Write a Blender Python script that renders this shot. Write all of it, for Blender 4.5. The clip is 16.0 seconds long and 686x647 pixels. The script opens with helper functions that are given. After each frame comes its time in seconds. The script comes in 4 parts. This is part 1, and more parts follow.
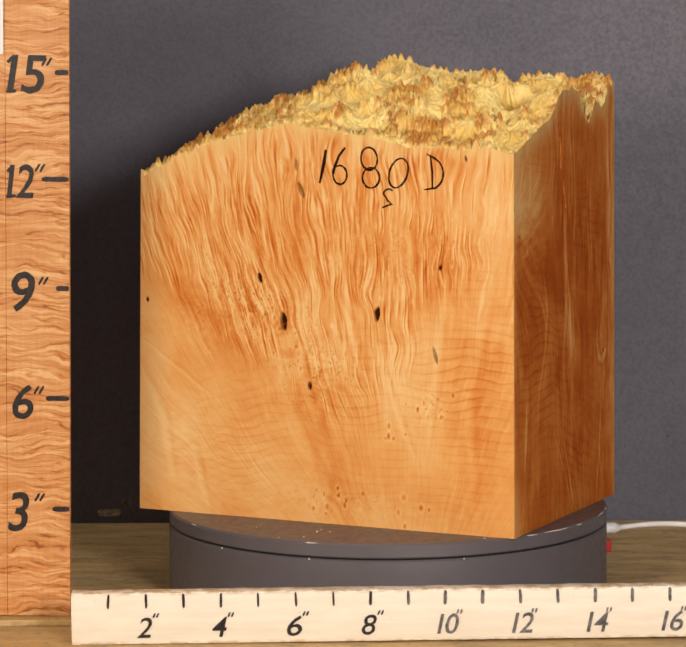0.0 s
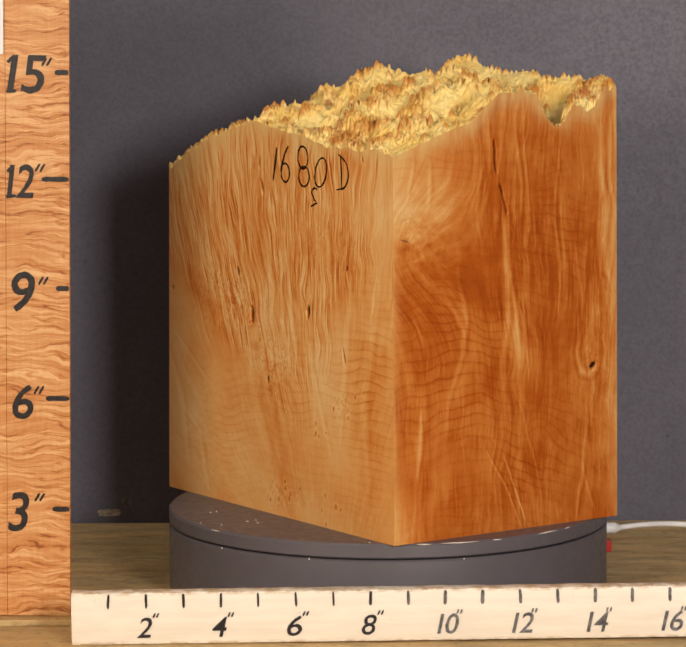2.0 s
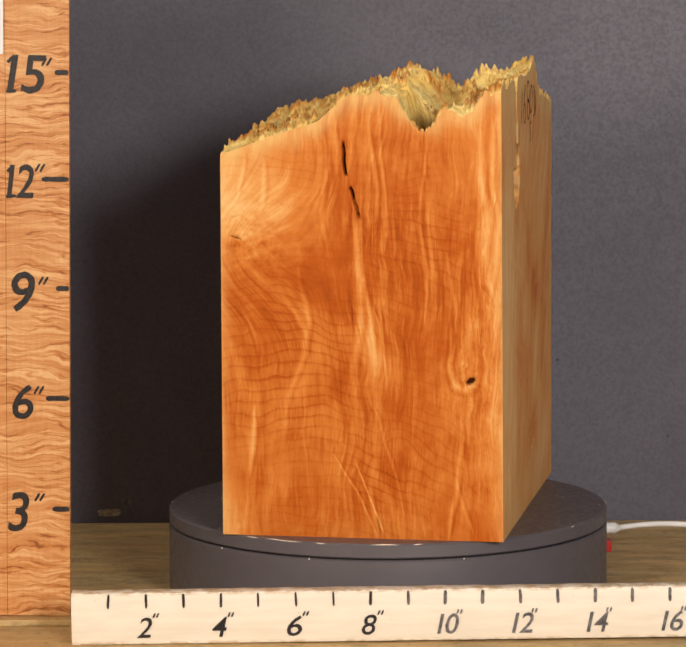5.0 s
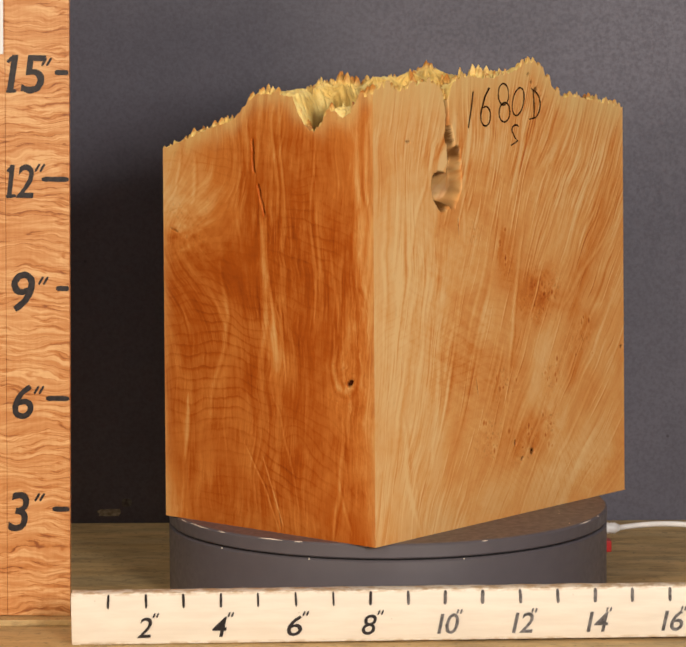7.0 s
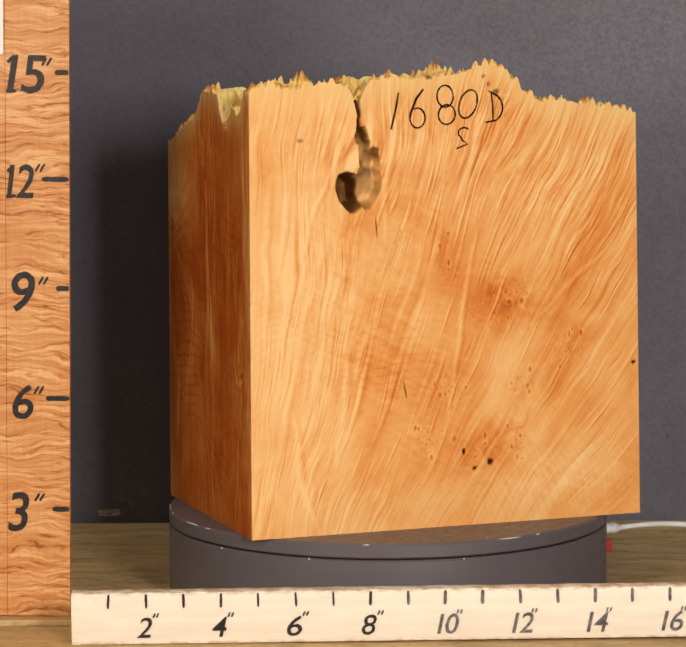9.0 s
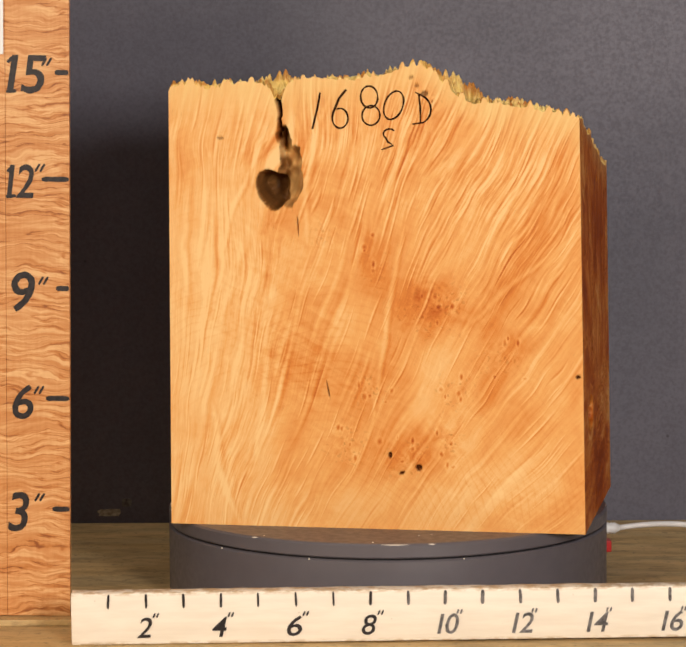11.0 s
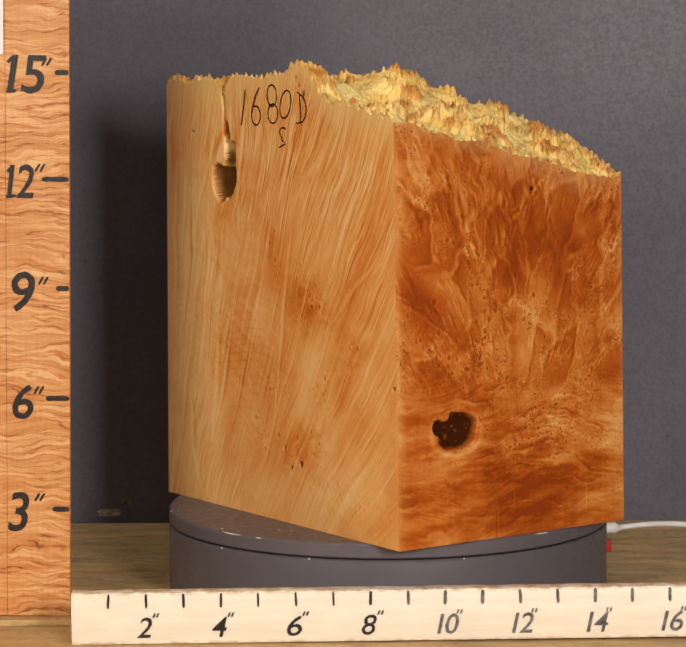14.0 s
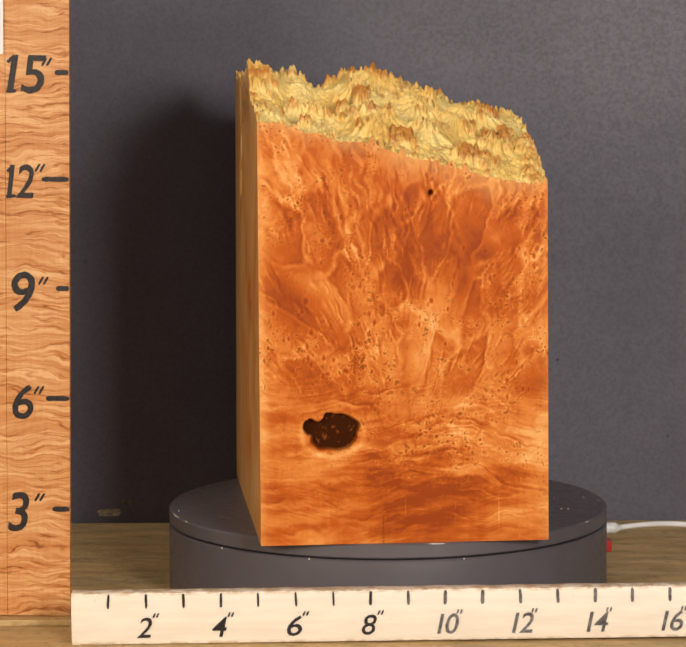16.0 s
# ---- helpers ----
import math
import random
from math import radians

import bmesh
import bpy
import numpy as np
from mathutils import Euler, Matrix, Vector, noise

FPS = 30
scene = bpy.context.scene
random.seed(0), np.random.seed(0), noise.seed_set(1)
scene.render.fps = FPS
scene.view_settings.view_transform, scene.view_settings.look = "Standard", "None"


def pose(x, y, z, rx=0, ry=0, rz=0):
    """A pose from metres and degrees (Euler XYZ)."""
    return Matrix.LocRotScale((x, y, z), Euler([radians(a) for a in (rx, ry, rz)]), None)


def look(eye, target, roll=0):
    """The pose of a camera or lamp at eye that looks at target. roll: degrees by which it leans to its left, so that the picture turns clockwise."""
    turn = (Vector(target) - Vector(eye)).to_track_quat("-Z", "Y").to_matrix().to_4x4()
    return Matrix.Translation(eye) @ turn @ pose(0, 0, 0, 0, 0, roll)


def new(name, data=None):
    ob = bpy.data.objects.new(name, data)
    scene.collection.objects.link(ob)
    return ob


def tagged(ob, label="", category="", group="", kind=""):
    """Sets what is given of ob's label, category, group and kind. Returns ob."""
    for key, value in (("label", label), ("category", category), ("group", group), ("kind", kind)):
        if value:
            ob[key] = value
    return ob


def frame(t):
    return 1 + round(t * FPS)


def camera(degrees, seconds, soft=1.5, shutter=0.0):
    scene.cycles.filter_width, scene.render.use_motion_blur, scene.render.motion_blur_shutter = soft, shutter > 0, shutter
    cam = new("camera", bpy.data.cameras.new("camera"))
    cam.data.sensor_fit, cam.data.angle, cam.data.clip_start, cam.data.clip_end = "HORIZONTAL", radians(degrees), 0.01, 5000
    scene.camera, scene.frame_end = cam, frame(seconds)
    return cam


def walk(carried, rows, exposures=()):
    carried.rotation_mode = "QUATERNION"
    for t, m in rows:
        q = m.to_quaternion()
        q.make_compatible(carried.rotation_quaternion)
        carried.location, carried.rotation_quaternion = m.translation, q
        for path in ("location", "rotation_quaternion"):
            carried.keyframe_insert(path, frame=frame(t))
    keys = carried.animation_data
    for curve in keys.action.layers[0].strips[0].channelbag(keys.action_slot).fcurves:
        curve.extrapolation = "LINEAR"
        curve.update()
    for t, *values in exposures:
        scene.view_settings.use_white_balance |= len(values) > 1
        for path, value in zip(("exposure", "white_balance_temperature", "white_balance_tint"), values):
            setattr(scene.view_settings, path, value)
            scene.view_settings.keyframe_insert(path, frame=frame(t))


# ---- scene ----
EYE = (-0.0325, -2.0925, 0.436)
PITCH = 6.528
cam = camera(13.70, 16.0, soft=1.9)
VIEW = look(EYE, (EYE[0], EYE[1] + math.cos(radians(PITCH)), EYE[2] - math.sin(radians(PITCH))), roll=-0.316)
walk(cam, [(0.0, VIEW), (16.0, VIEW)])

# ---- light: unseen photo lamps beside the camera and each flank, added fills, a room ----
world = bpy.data.worlds.new("room_air")
scene.world = world
world.use_nodes = True
world.node_tree.nodes["Background"].inputs[0].default_value = (1.0, 0.95, 0.9, 1)
world.node_tree.nodes["Background"].inputs[1].default_value = 0.02


def area_lamp(name, eye, target, power, sx, sy, colour):
    data = bpy.data.lights.new(name, "AREA")
    data.shape, data.size, data.size_y = "RECTANGLE", sx, sy
    data.energy, data.color = power, colour
    ob = new(name, data)
    ob.matrix_world = look(eye, target)
    return ob


area_lamp("key_softbox", (0.56, -1.8, 0.60), (0.0, 0.0, 0.22), 21.0, 0.32, 0.38, (1.0, 0.93, 0.87))
# unseen weak fill near the camera, added to lift the front faces
area_lamp("front_fill", (0.05, -2.35, 0.85), (0.0, 0.0, 0.2), 1.2, 0.4, 0.4, (1.0, 0.92, 0.83))
# unseen overhead fill, added to brighten the bench and the burl top
area_lamp("overhead_fill", (-0.15, -0.02, 1.7), (-0.1, -0.05, 0.0), 4.5, 0.7, 0.5, (1.0, 0.92, 0.8))
area_lamp("left_softbox", (-0.89, -1.5, 0.68), (0.0, 0.0, 0.2), 13.5, 0.5, 0.6, (1.0, 0.86, 0.68))
area_lamp("right_softbox", (1.5, -0.25, 0.6), (0.0, 0.0, 0.2), 0.9, 0.7, 1.0, (0.92, 0.95, 1.0))
scene.view_settings.exposure = 0.11


# ---- material helpers ----
class Net:
    """A small helper to wire shader nodes."""

    def __init__(self, name):
        self.mat = bpy.data.materials.new(name)
        self.mat.use_nodes = True
        self.tree = self.mat.node_tree
        self.bsdf = self.tree.nodes["Principled BSDF"]

    def node(self, kind, inputs=()):
        n = self.tree.nodes.new(kind)
        for key, value in dict(inputs).items():
            self.feed(n.inputs[key], value)
        return n

    def feed(self, socket, value):
        if isinstance(value, bpy.types.NodeSocket):
            self.tree.links.new(value, socket)
        else:
            socket.default_value = value

    def math(self, op, a, b=0.0, c=0.0, clamp=False):
        n = self.node("ShaderNodeMath")
        n.operation, n.use_clamp = op, clamp
        for i, v in enumerate((a, b, c)):
            self.feed(n.inputs[i], v)
        return n.outputs[0]

    def ramp(self, fac, lo, hi, a=0.0, b=1.0):
        n = self.node("ShaderNodeMapRange", {0: fac, 1: lo, 2: hi, 3: a, 4: b})
        n.clamp, n.interpolation_type = True, "SMOOTHSTEP"
        return n.outputs[0]

    def mix(self, fac, a, b, mode="MIX"):
        n = self.node("ShaderNodeMix")
        n.data_type, n.blend_type = "RGBA", mode
        self.feed(n.inputs["Factor"], fac)
        self.feed(n.inputs[6], a)
        self.feed(n.inputs[7], b)
        return n.outputs[2]

    def noise(self, vector, scale, detail=4.0, rough=0.55, distort=0.0):
        n = self.node("ShaderNodeTexNoise", {"Vector": vector, "Scale": scale, "Detail": detail, "Roughness": rough, "Distortion": distort})
        return n.outputs["Fac"]

    def voronoi(self, vector, scale, feature="F1"):
        n = self.node("ShaderNodeTexVoronoi", {"Vector": vector, "Scale": scale})
        n.feature = feature
        return n.outputs["Distance"]

    def coords(self):
        return self.node("ShaderNodeTexCoord").outputs["Object"]

    def scaled(self, vector, xyz):
        n = self.node("ShaderNodeVectorMath", {0: vector, 1: xyz})
        n.operation = "MULTIPLY"
        return n.outputs[0]

    def shifted(self, vector, other):
        n = self.node("ShaderNodeVectorMath", {0: vector, 1: other})
        n.operation = "ADD"
        return n.outputs[0]

    def attribute(self, name):
        n = self.node("ShaderNodeAttribute")
        n.attribute_name = name
        return n.outputs["Vector"]

    def split(self, vector):
        return self.node("ShaderNodeSeparateXYZ", {0: vector}).outputs

    def tint(self, vector, scale, detail):
        return self.node("ShaderNodeTexNoise", {"Vector": vector, "Scale": scale, "Detail": detail}).outputs["Color"]

    def bump(self, height, strength=0.3, distance=0.001):
        n = self.node("ShaderNodeBump", {"Height": height, "Strength": strength, "Distance": distance})
        self.feed(self.bsdf.inputs["Normal"], n.outputs[0])

    def set(self, colour=None, rough=None, spec=None, metal=None):
        for key, value in (("Base Color", colour), ("Roughness", rough), ("Specular IOR Level", spec), ("Metallic", metal)):
            if value is not None:
                self.feed(self.bsdf.inputs[key], value)
        return self.mat


def rgb(r, g, b):
    return (r, g, b, 1.0)


def plain(name, colour, rough=0.5, spec=0.5, wear=0.12, scale=60.0):
    """A plain surface with a little uneven tone and roughness."""
    n = Net(name)
    c = n.coords()
    f = n.noise(c, scale, 5)
    dark = tuple(v * (1 - wear * 2) for v in colour[:3]) + (1,)
    lite = tuple(min(1, v * (1 + wear)) for v in colour[:3]) + (1,)
    n.bump(f, 0.15, 0.0006)
    return n.set(n.mix(n.ramp(f, 0.3, 0.7), dark, lite), n.ramp(n.noise(c, scale * 3), 0.3, 0.7, rough - 0.06, rough + 0.08), spec)


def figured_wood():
    """Planed burl wood: fibres that follow the grain, curl, burl eyes, pale sapwood under the bark."""
    n = Net("figured_wood")
    flow, fig, ext = n.attribute("flow"), n.split(n.attribute("figure")), n.split(n.attribute("extra"))
    tone, burl, curl = fig[0], fig[1], fig[2]
    sap, dark, pit = ext[0], ext[1], ext[2]
    fib = n.split(n.attribute("fibre"))
    ring_at, ring_force = fib[1], fib[2]
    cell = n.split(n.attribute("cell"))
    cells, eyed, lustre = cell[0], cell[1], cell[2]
    obj = n.coords()
    streak = n.math("MULTIPLY", fib[0], n.ramp(n.noise(obj, 24, 4, 0.6), 0.36, 0.64, 0.35, 1.2))

    def swing(fac, amount, lo=0.32, hi=0.68):
        return n.ramp(fac, lo, hi, -amount, amount)

    def add(*terms):
        total = terms[0]
        for term in terms[1:]:
            total = n.math("ADD", total, term)
        return total

    def times(*terms):
        total = terms[0]
        for term in terms[1:]:
            total = n.math("MULTIPLY", total, term)
        return total

    def crest(fac, width):
        return n.ramp(n.math("ABSOLUTE", n.math("SUBTRACT", fac, 0.5)), 0.0, width, 1, 0)

    # the fibres wander, most of all in the burl
    coil = n.node("ShaderNodeVectorMath", {0: n.tint(obj, 75.0, 3.0), 1: (0.5, 0.5, 0.5)})
    coil.operation = "SUBTRACT"
    bent = n.node("ShaderNodeVectorMath")
    bent.operation = "SCALE"
    n.feed(bent.inputs[0], coil.outputs[0])
    n.feed(bent.inputs[3], n.math("MULTIPLY_ADD", burl, 0.013, 0.0022))
    run = n.shifted(flow, n.scaled(bent.outputs[0], (1, 1.6, 0)))
    wide = n.noise(n.scaled(run, (46, 5, 1)), 1.0, 3, 0.55, 0.3)
    mid = n.noise(n.scaled(run, (150, 13, 1)), 1.0, 3, 0.6, 0.3)
    short = n.noise(n.scaled(run, (290, 34, 1)), 1.0, 3, 0.6, 0.4)
    fine = n.noise(n.scaled(run, (760, 60, 1)), 1.0, 3, 0.65)
    lines = n.noise(n.scaled(run, (110, 8, 3)), 1.0, 2, 0.5, 0.2)
    veins = n.noise(n.scaled(run, (190, 10, 5)), 1.0, 2, 0.5, 0.2)
    pores = n.noise(n.scaled(run, (1500, 90, 1)), 1.0, 2)
    cloud = n.noise(obj, 17, 5, 0.62, 0.4)
    f = add(tone, times(n.math("MULTIPLY_ADD", streak, 0.6, 0.3), swing(wide, 0.06)), times(streak, swing(mid, 0.14)), times(streak, swing(short, 0.125)), times(n.math("MULTIPLY_ADD", streak, 0.7, 0.25), swing(fine, 0.06)), swing(cloud, 0.09))
    patchy = n.ramp(n.noise(n.scaled(run, (60, 14, 2)), 1.0, 3), 0.45, 0.6)
    f = add(f, times(crest(lines, 0.026), patchy, n.math("MULTIPLY_ADD", streak, 0.9, 0.05), -0.16), times(crest(veins, 0.016), n.math("SUBTRACT", 1.0, patchy), n.math("MULTIPLY_ADD", streak, 0.85, 0.03), 0.15))
    hair = n.noise(n.scaled(run, (270, 24, 7)), 1.0, 2, 0.5, 0.3)
    f = add(f, times(crest(hair, 0.03), n.ramp(n.noise(obj, 44, 3), 0.4, 0.58), streak, -0.13))
    # growth rings: thin dark late wood, fading on one flank
    ripple = n.noise(n.scaled(run, (22, 210, 1)), 1.0, 2, 0.5, 0.5)
    f = add(f, times(swing(ripple, 0.07), curl))
    year = n.math("FRACT", add(ring_at, swing(n.noise(obj, 34, 3, 0.5), 0.2), swing(n.noise(obj, 10, 2), 0.8)))
    late = times(n.ramp(year, 0.62, 0.93, 0, 1), n.ramp(year, 0.93, 1.0, 1, 0))
    f = add(f, times(late, ring_force, n.ramp(n.noise(obj, 38, 3), 0.35, 0.6, 0.3, 1.0), 0.24))
    # lancet-shaped cells of different tone with pale seams
    bowed = n.shifted(n.scaled(run, (25, 10, 1)), n.scaled(n.tint(obj, 30.0, 3.0), (1.3, 1.3, 0)))
    seam = n.voronoi(bowed, 1.0, "DISTANCE_TO_EDGE")
    leaf = n.node("ShaderNodeTexVoronoi", {"Vector": bowed, "Scale": 1.0}).outputs["Color"]
    f = add(f, times(n.ramp(n.split(leaf)[0], 0.0, 1.0, -0.09, 0.09), n.ramp(seam, 0.0, 0.12, 0, 1), cells), times(n.ramp(seam, 0.0, 0.035, 1, 0), cells, -0.17), times(n.ramp(seam, 0.0, 0.35, 1, 0), cells, -0.05))
    # burl: coils, flames and little eyes in drifts
    drift = n.ramp(n.noise(obj, 46, 4, 0.65), 0.41, 0.53)
    warp = n.shifted(obj, n.scaled(n.tint(obj, 120.0, 3.0), (0.011, 0.011, 0.011)))
    coils = n.noise(warp, 62, 4, 0.62, 1.2)
    flames = n.noise(n.shifted(warp, (3.1, 1.7, 0.4)), 42, 3, 0.55, 1.0)
    eye = n.voronoi(warp, 250)
    speck = times(n.ramp(eye, 0.16, 0.34, 1, 0), drift, burl, eyed)
    ring = times(crest(n.math("ADD", eye, 0.06), 0.13), drift, burl, eyed)
    f = add(f, times(swing(coils, 0.14), burl), times(crest(flames, 0.02), burl, -0.05), times(ring, -0.17))
    ramp = n.node("ShaderNodeValToRGB", {"Fac": f})
    stops = ((0.0, rgb(0.87, 0.56, 0.245)), (0.26, rgb(0.79, 0.385, 0.118)), (0.50, rgb(0.68, 0.230, 0.042)), (0.76, rgb(0.50, 0.108, 0.009)), (1.0, rgb(0.31, 0.052, 0.005)))
    el = ramp.color_ramp.elements
    el[0].position, el[0].color = stops[0]
    el[1].position, el[1].color = stops[-1]
    for p, c in stops[1:-1]:
        e = el.new(p)
        e.color = c
    col = ramp.outputs["Color"]
    col = n.mix(times(sap, n.ramp(mid, 0.3, 0.7, 1.0, 0.5)), col, rgb(0.82, 0.55, 0.215))
    col = n.mix(times(speck, 0.85), col, rgb(0.27, 0.075, 0.014))
    col = n.mix(n.ramp(pores, 0.62, 0.78, 0.0, 0.22), col, rgb(0.3, 0.10, 0.02))
    # hollow: brown wood, with its inner shade also darkened into the colour
    col = n.mix(pit, col, n.mix(n.ramp(cloud, 0.35, 0.6), rgb(0.11, 0.042, 0.012), rgb(0.27, 0.115, 0.028)))
    col = n.mix(dark, col, n.mix(n.ramp(n.noise(obj, 260, 3), 0.55, 0.7), rgb(0.045, 0.012, 0.004), rgb(0.19, 0.055, 0.012)))
    n.bump(add(times(fine, 0.5), times(pores, 0.4), times(short, streak, 0.9), times(mid, streak, 0.8), times(coils, burl, 1.2), times(crest(hair, 0.04), 0.3)), 0.2, 0.0011)
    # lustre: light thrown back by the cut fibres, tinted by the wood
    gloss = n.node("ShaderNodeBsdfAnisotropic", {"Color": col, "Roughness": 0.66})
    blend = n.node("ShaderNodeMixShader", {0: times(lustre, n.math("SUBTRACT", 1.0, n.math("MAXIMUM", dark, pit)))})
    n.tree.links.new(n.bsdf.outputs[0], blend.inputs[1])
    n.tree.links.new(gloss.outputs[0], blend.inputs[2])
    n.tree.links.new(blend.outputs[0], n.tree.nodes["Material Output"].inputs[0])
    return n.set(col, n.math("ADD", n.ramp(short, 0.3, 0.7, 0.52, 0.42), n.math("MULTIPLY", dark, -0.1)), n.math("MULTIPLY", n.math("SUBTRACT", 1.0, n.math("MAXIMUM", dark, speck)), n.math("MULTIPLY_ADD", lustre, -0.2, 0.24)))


def burl_skin():
    """The natural surface of the burl: yellow knobs with red-brown points."""
    n = Net("burl_skin")
    tip = n.split(n.attribute("skin"))
    obj = n.coords()
    a = n.noise(obj, 34, 4, 0.6)
    b = n.noise(obj, 230, 4, 0.65)
    col = n.mix(n.ramp(a, 0.38, 0.62), rgb(0.84, 0.56, 0.15), rgb(0.93, 0.72, 0.27))
    col = n.mix(n.ramp(b, 0.42, 0.66, 0.0, 0.4), col, rgb(0.78, 0.44, 0.085))
    col = n.mix(n.math("MULTIPLY", tip[0], n.ramp(n.noise(obj, 60, 3), 0.38, 0.56, 0.2, 1.0)), col, rgb(0.52, 0.20, 0.028))
    rust = n.ramp(n.noise(obj, 24, 3, 0.6, 0.5), 0.57, 0.66)
    col = n.mix(n.math("MULTIPLY", rust, n.ramp(b, 0.38, 0.58, 0.1, 0.8)), col, rgb(0.36, 0.10, 0.014))
    # pits darkened in the colour, as the shade down inside them
    col = n.mix(tip[1], col, rgb(0.10, 0.045, 0.014))
    n.bump(n.noise(obj, 420, 4, 0.7), 0.5, 0.0014)
    return n.set(col, n.ramp(b, 0.3, 0.7, 0.36, 0.55), 0.45)


def curly_maple():
    """A board of curly maple: bands of curl across an upright grain."""
    n = Net("curly_maple")
    obj = n.coords()
    warp = n.shifted(obj, n.scaled(n.tint(n.scaled(obj, (26, 26, 40)), 1.0, 4.0), (0.012, 0.0, 0.020)))
    bands = n.noise(n.scaled(warp, (13, 13, 200)), 1.0, 3, 0.6, 0.3)
    thin = n.noise(n.scaled(warp, (30, 30, 520)), 1.0, 3, 0.6, 0.2)
    fibre = n.noise(n.scaled(obj, (420, 420, 40)), 1.0, 4, 0.65)
    crest = n.ramp(n.math("ABSOLUTE", n.math("SUBTRACT", n.noise(n.scaled(warp, (12, 12, 150)), 1.0, 2), 0.5)), 0.0, 0.025, 1, 0)
    f = n.math("ADD", n.ramp(bands, 0.33, 0.67, 0.34, 0.74), n.ramp(thin, 0.33, 0.67, -0.13, 0.13))
    f = n.math("ADD", f, n.ramp(fibre, 0.3, 0.7, -0.05, 0.05))
    f = n.math("ADD", f, n.math("MULTIPLY", crest, -0.42))
    under = n.ramp(n.math("ABSOLUTE", n.math("SUBTRACT", n.noise(n.shifted(n.scaled(warp, (12, 12, 150)), (0, 0, 0.35)), 1.0, 2), 0.5)), 0.0, 0.05, 1, 0)
    f = n.math("SUBTRACT", f, n.math("MULTIPLY", under, -0.16))
    ramp = n.node("ShaderNodeValToRGB", {"Fac": f})
    el = ramp.color_ramp.elements
    el[0].position, el[0].color = 0.0, rgb(0.28, 0.080, 0.018)
    el[1].position, el[1].color = 0.95, rgb(0.76, 0.445, 0.20)
    for p, c in ((0.24, rgb(0.50, 0.18, 0.043)), (0.54, rgb(0.60, 0.265, 0.090))):
        e = el.new(p)
        e.color = c
    n.bump(fibre, 0.1, 0.0005)
    return n.set(ramp.outputs["Color"], 0.42, 0.45)


def wall_paint():
    n = Net("dark_grey_paint")
    obj = n.coords()
    a, b = n.noise(obj, 3.5, 5, 0.6), n.noise(obj, 320, 4, 0.7)
    dots = n.ramp(n.voronoi(obj, 34), 0.025, 0.06, 1, 0)
    keep = n.ramp(n.noise(obj, 12, 3), 0.5, 0.62)
    col = n.mix(n.ramp(a, 0.3, 0.7), rgb(0.104, 0.098, 0.126), rgb(0.143, 0.134, 0.168))
    col = n.mix(n.ramp(b, 0.35, 0.7, 0.0, 0.35), col, rgb(0.06, 0.056, 0.068))
    col = n.mix(n.math("MULTIPLY", n.math("MULTIPLY", dots, keep), 0.7), col, rgb(0.025, 0.023, 0.026))
    n.bump(n.math("ADD", b, n.math("MULTIPLY", n.noise(obj, 90, 3), 0.8)), 0.14, 0.001)
    return n.set(col, n.ramp(b, 0.3, 0.7, 0.45, 0.6), 0.35)


def bench_wood():
    n = Net("bench_wood")
    obj = n.coords()
    grain = n.noise(n.scaled(obj, (16, 55, 60)), 1.0, 5, 0.65, 0.8)
    broad = n.noise(n.scaled(obj, (4, 22, 10)), 1.0, 4, 0.6)
    dirt = n.math("MAXIMUM", n.ramp(n.noise(obj, 150, 5, 0.72), 0.56, 0.66), n.math("MULTIPLY", n.ramp(n.noise(n.scaled(obj, (22, 60, 60)), 1.0, 5, 0.7, 0.6), 0.5, 0.62), 0.55))
    col = n.mix(n.ramp(grain, 0.3, 0.7), rgb(0.46, 0.29, 0.115), rgb(0.70, 0.475, 0.215))
    col = n.mix(n.ramp(broad, 0.4, 0.65, 0.0, 0.55), col, rgb(0.42, 0.32, 0.17))
    col = n.mix(n.math("MULTIPLY", dirt, 0.6), col, rgb(0.09, 0.06, 0.03))
    n.bump(grain, 0.25, 0.0008)
    return n.set(col, 0.55, 0.35)


def worn_cream():
    """Cream paint on wood, rubbed off along the long edges, with a few specks."""
    n = Net("cream_paint")
    obj = n.coords()
    z = n.split(obj)[2]
    f = n.noise(n.scaled(obj, (20, 20, 160)), 1.0, 4, 0.6)
    col = n.mix(n.ramp(f, 0.3, 0.7), rgb(0.79, 0.695, 0.57), rgb(0.86, 0.775, 0.65))
    edge = n.math("MAXIMUM", n.ramp(z, 0.0325, 0.0357), n.ramp(z, 0.0, 0.003, 1, 0))
    bare = n.math("MULTIPLY", edge, n.ramp(n.noise(n.scaled(obj, (120, 120, 400)), 1.0, 4, 0.65), 0.42, 0.6))
    specks = n.math("MULTIPLY", n.ramp(n.voronoi(obj, 130), 0.05, 0.09, 1, 0), n.ramp(n.noise(obj, 40, 2), 0.56, 0.64))
    col = n.mix(n.math("MULTIPLY", bare, 0.75), col, rgb(0.48, 0.30, 0.13))
    col = n.mix(n.math("MULTIPLY", specks, 0.6), col, rgb(0.3, 0.19, 0.09))
    n.bump(f, 0.2, 0.0008)
    return n.set(col, 0.5, 0.4)


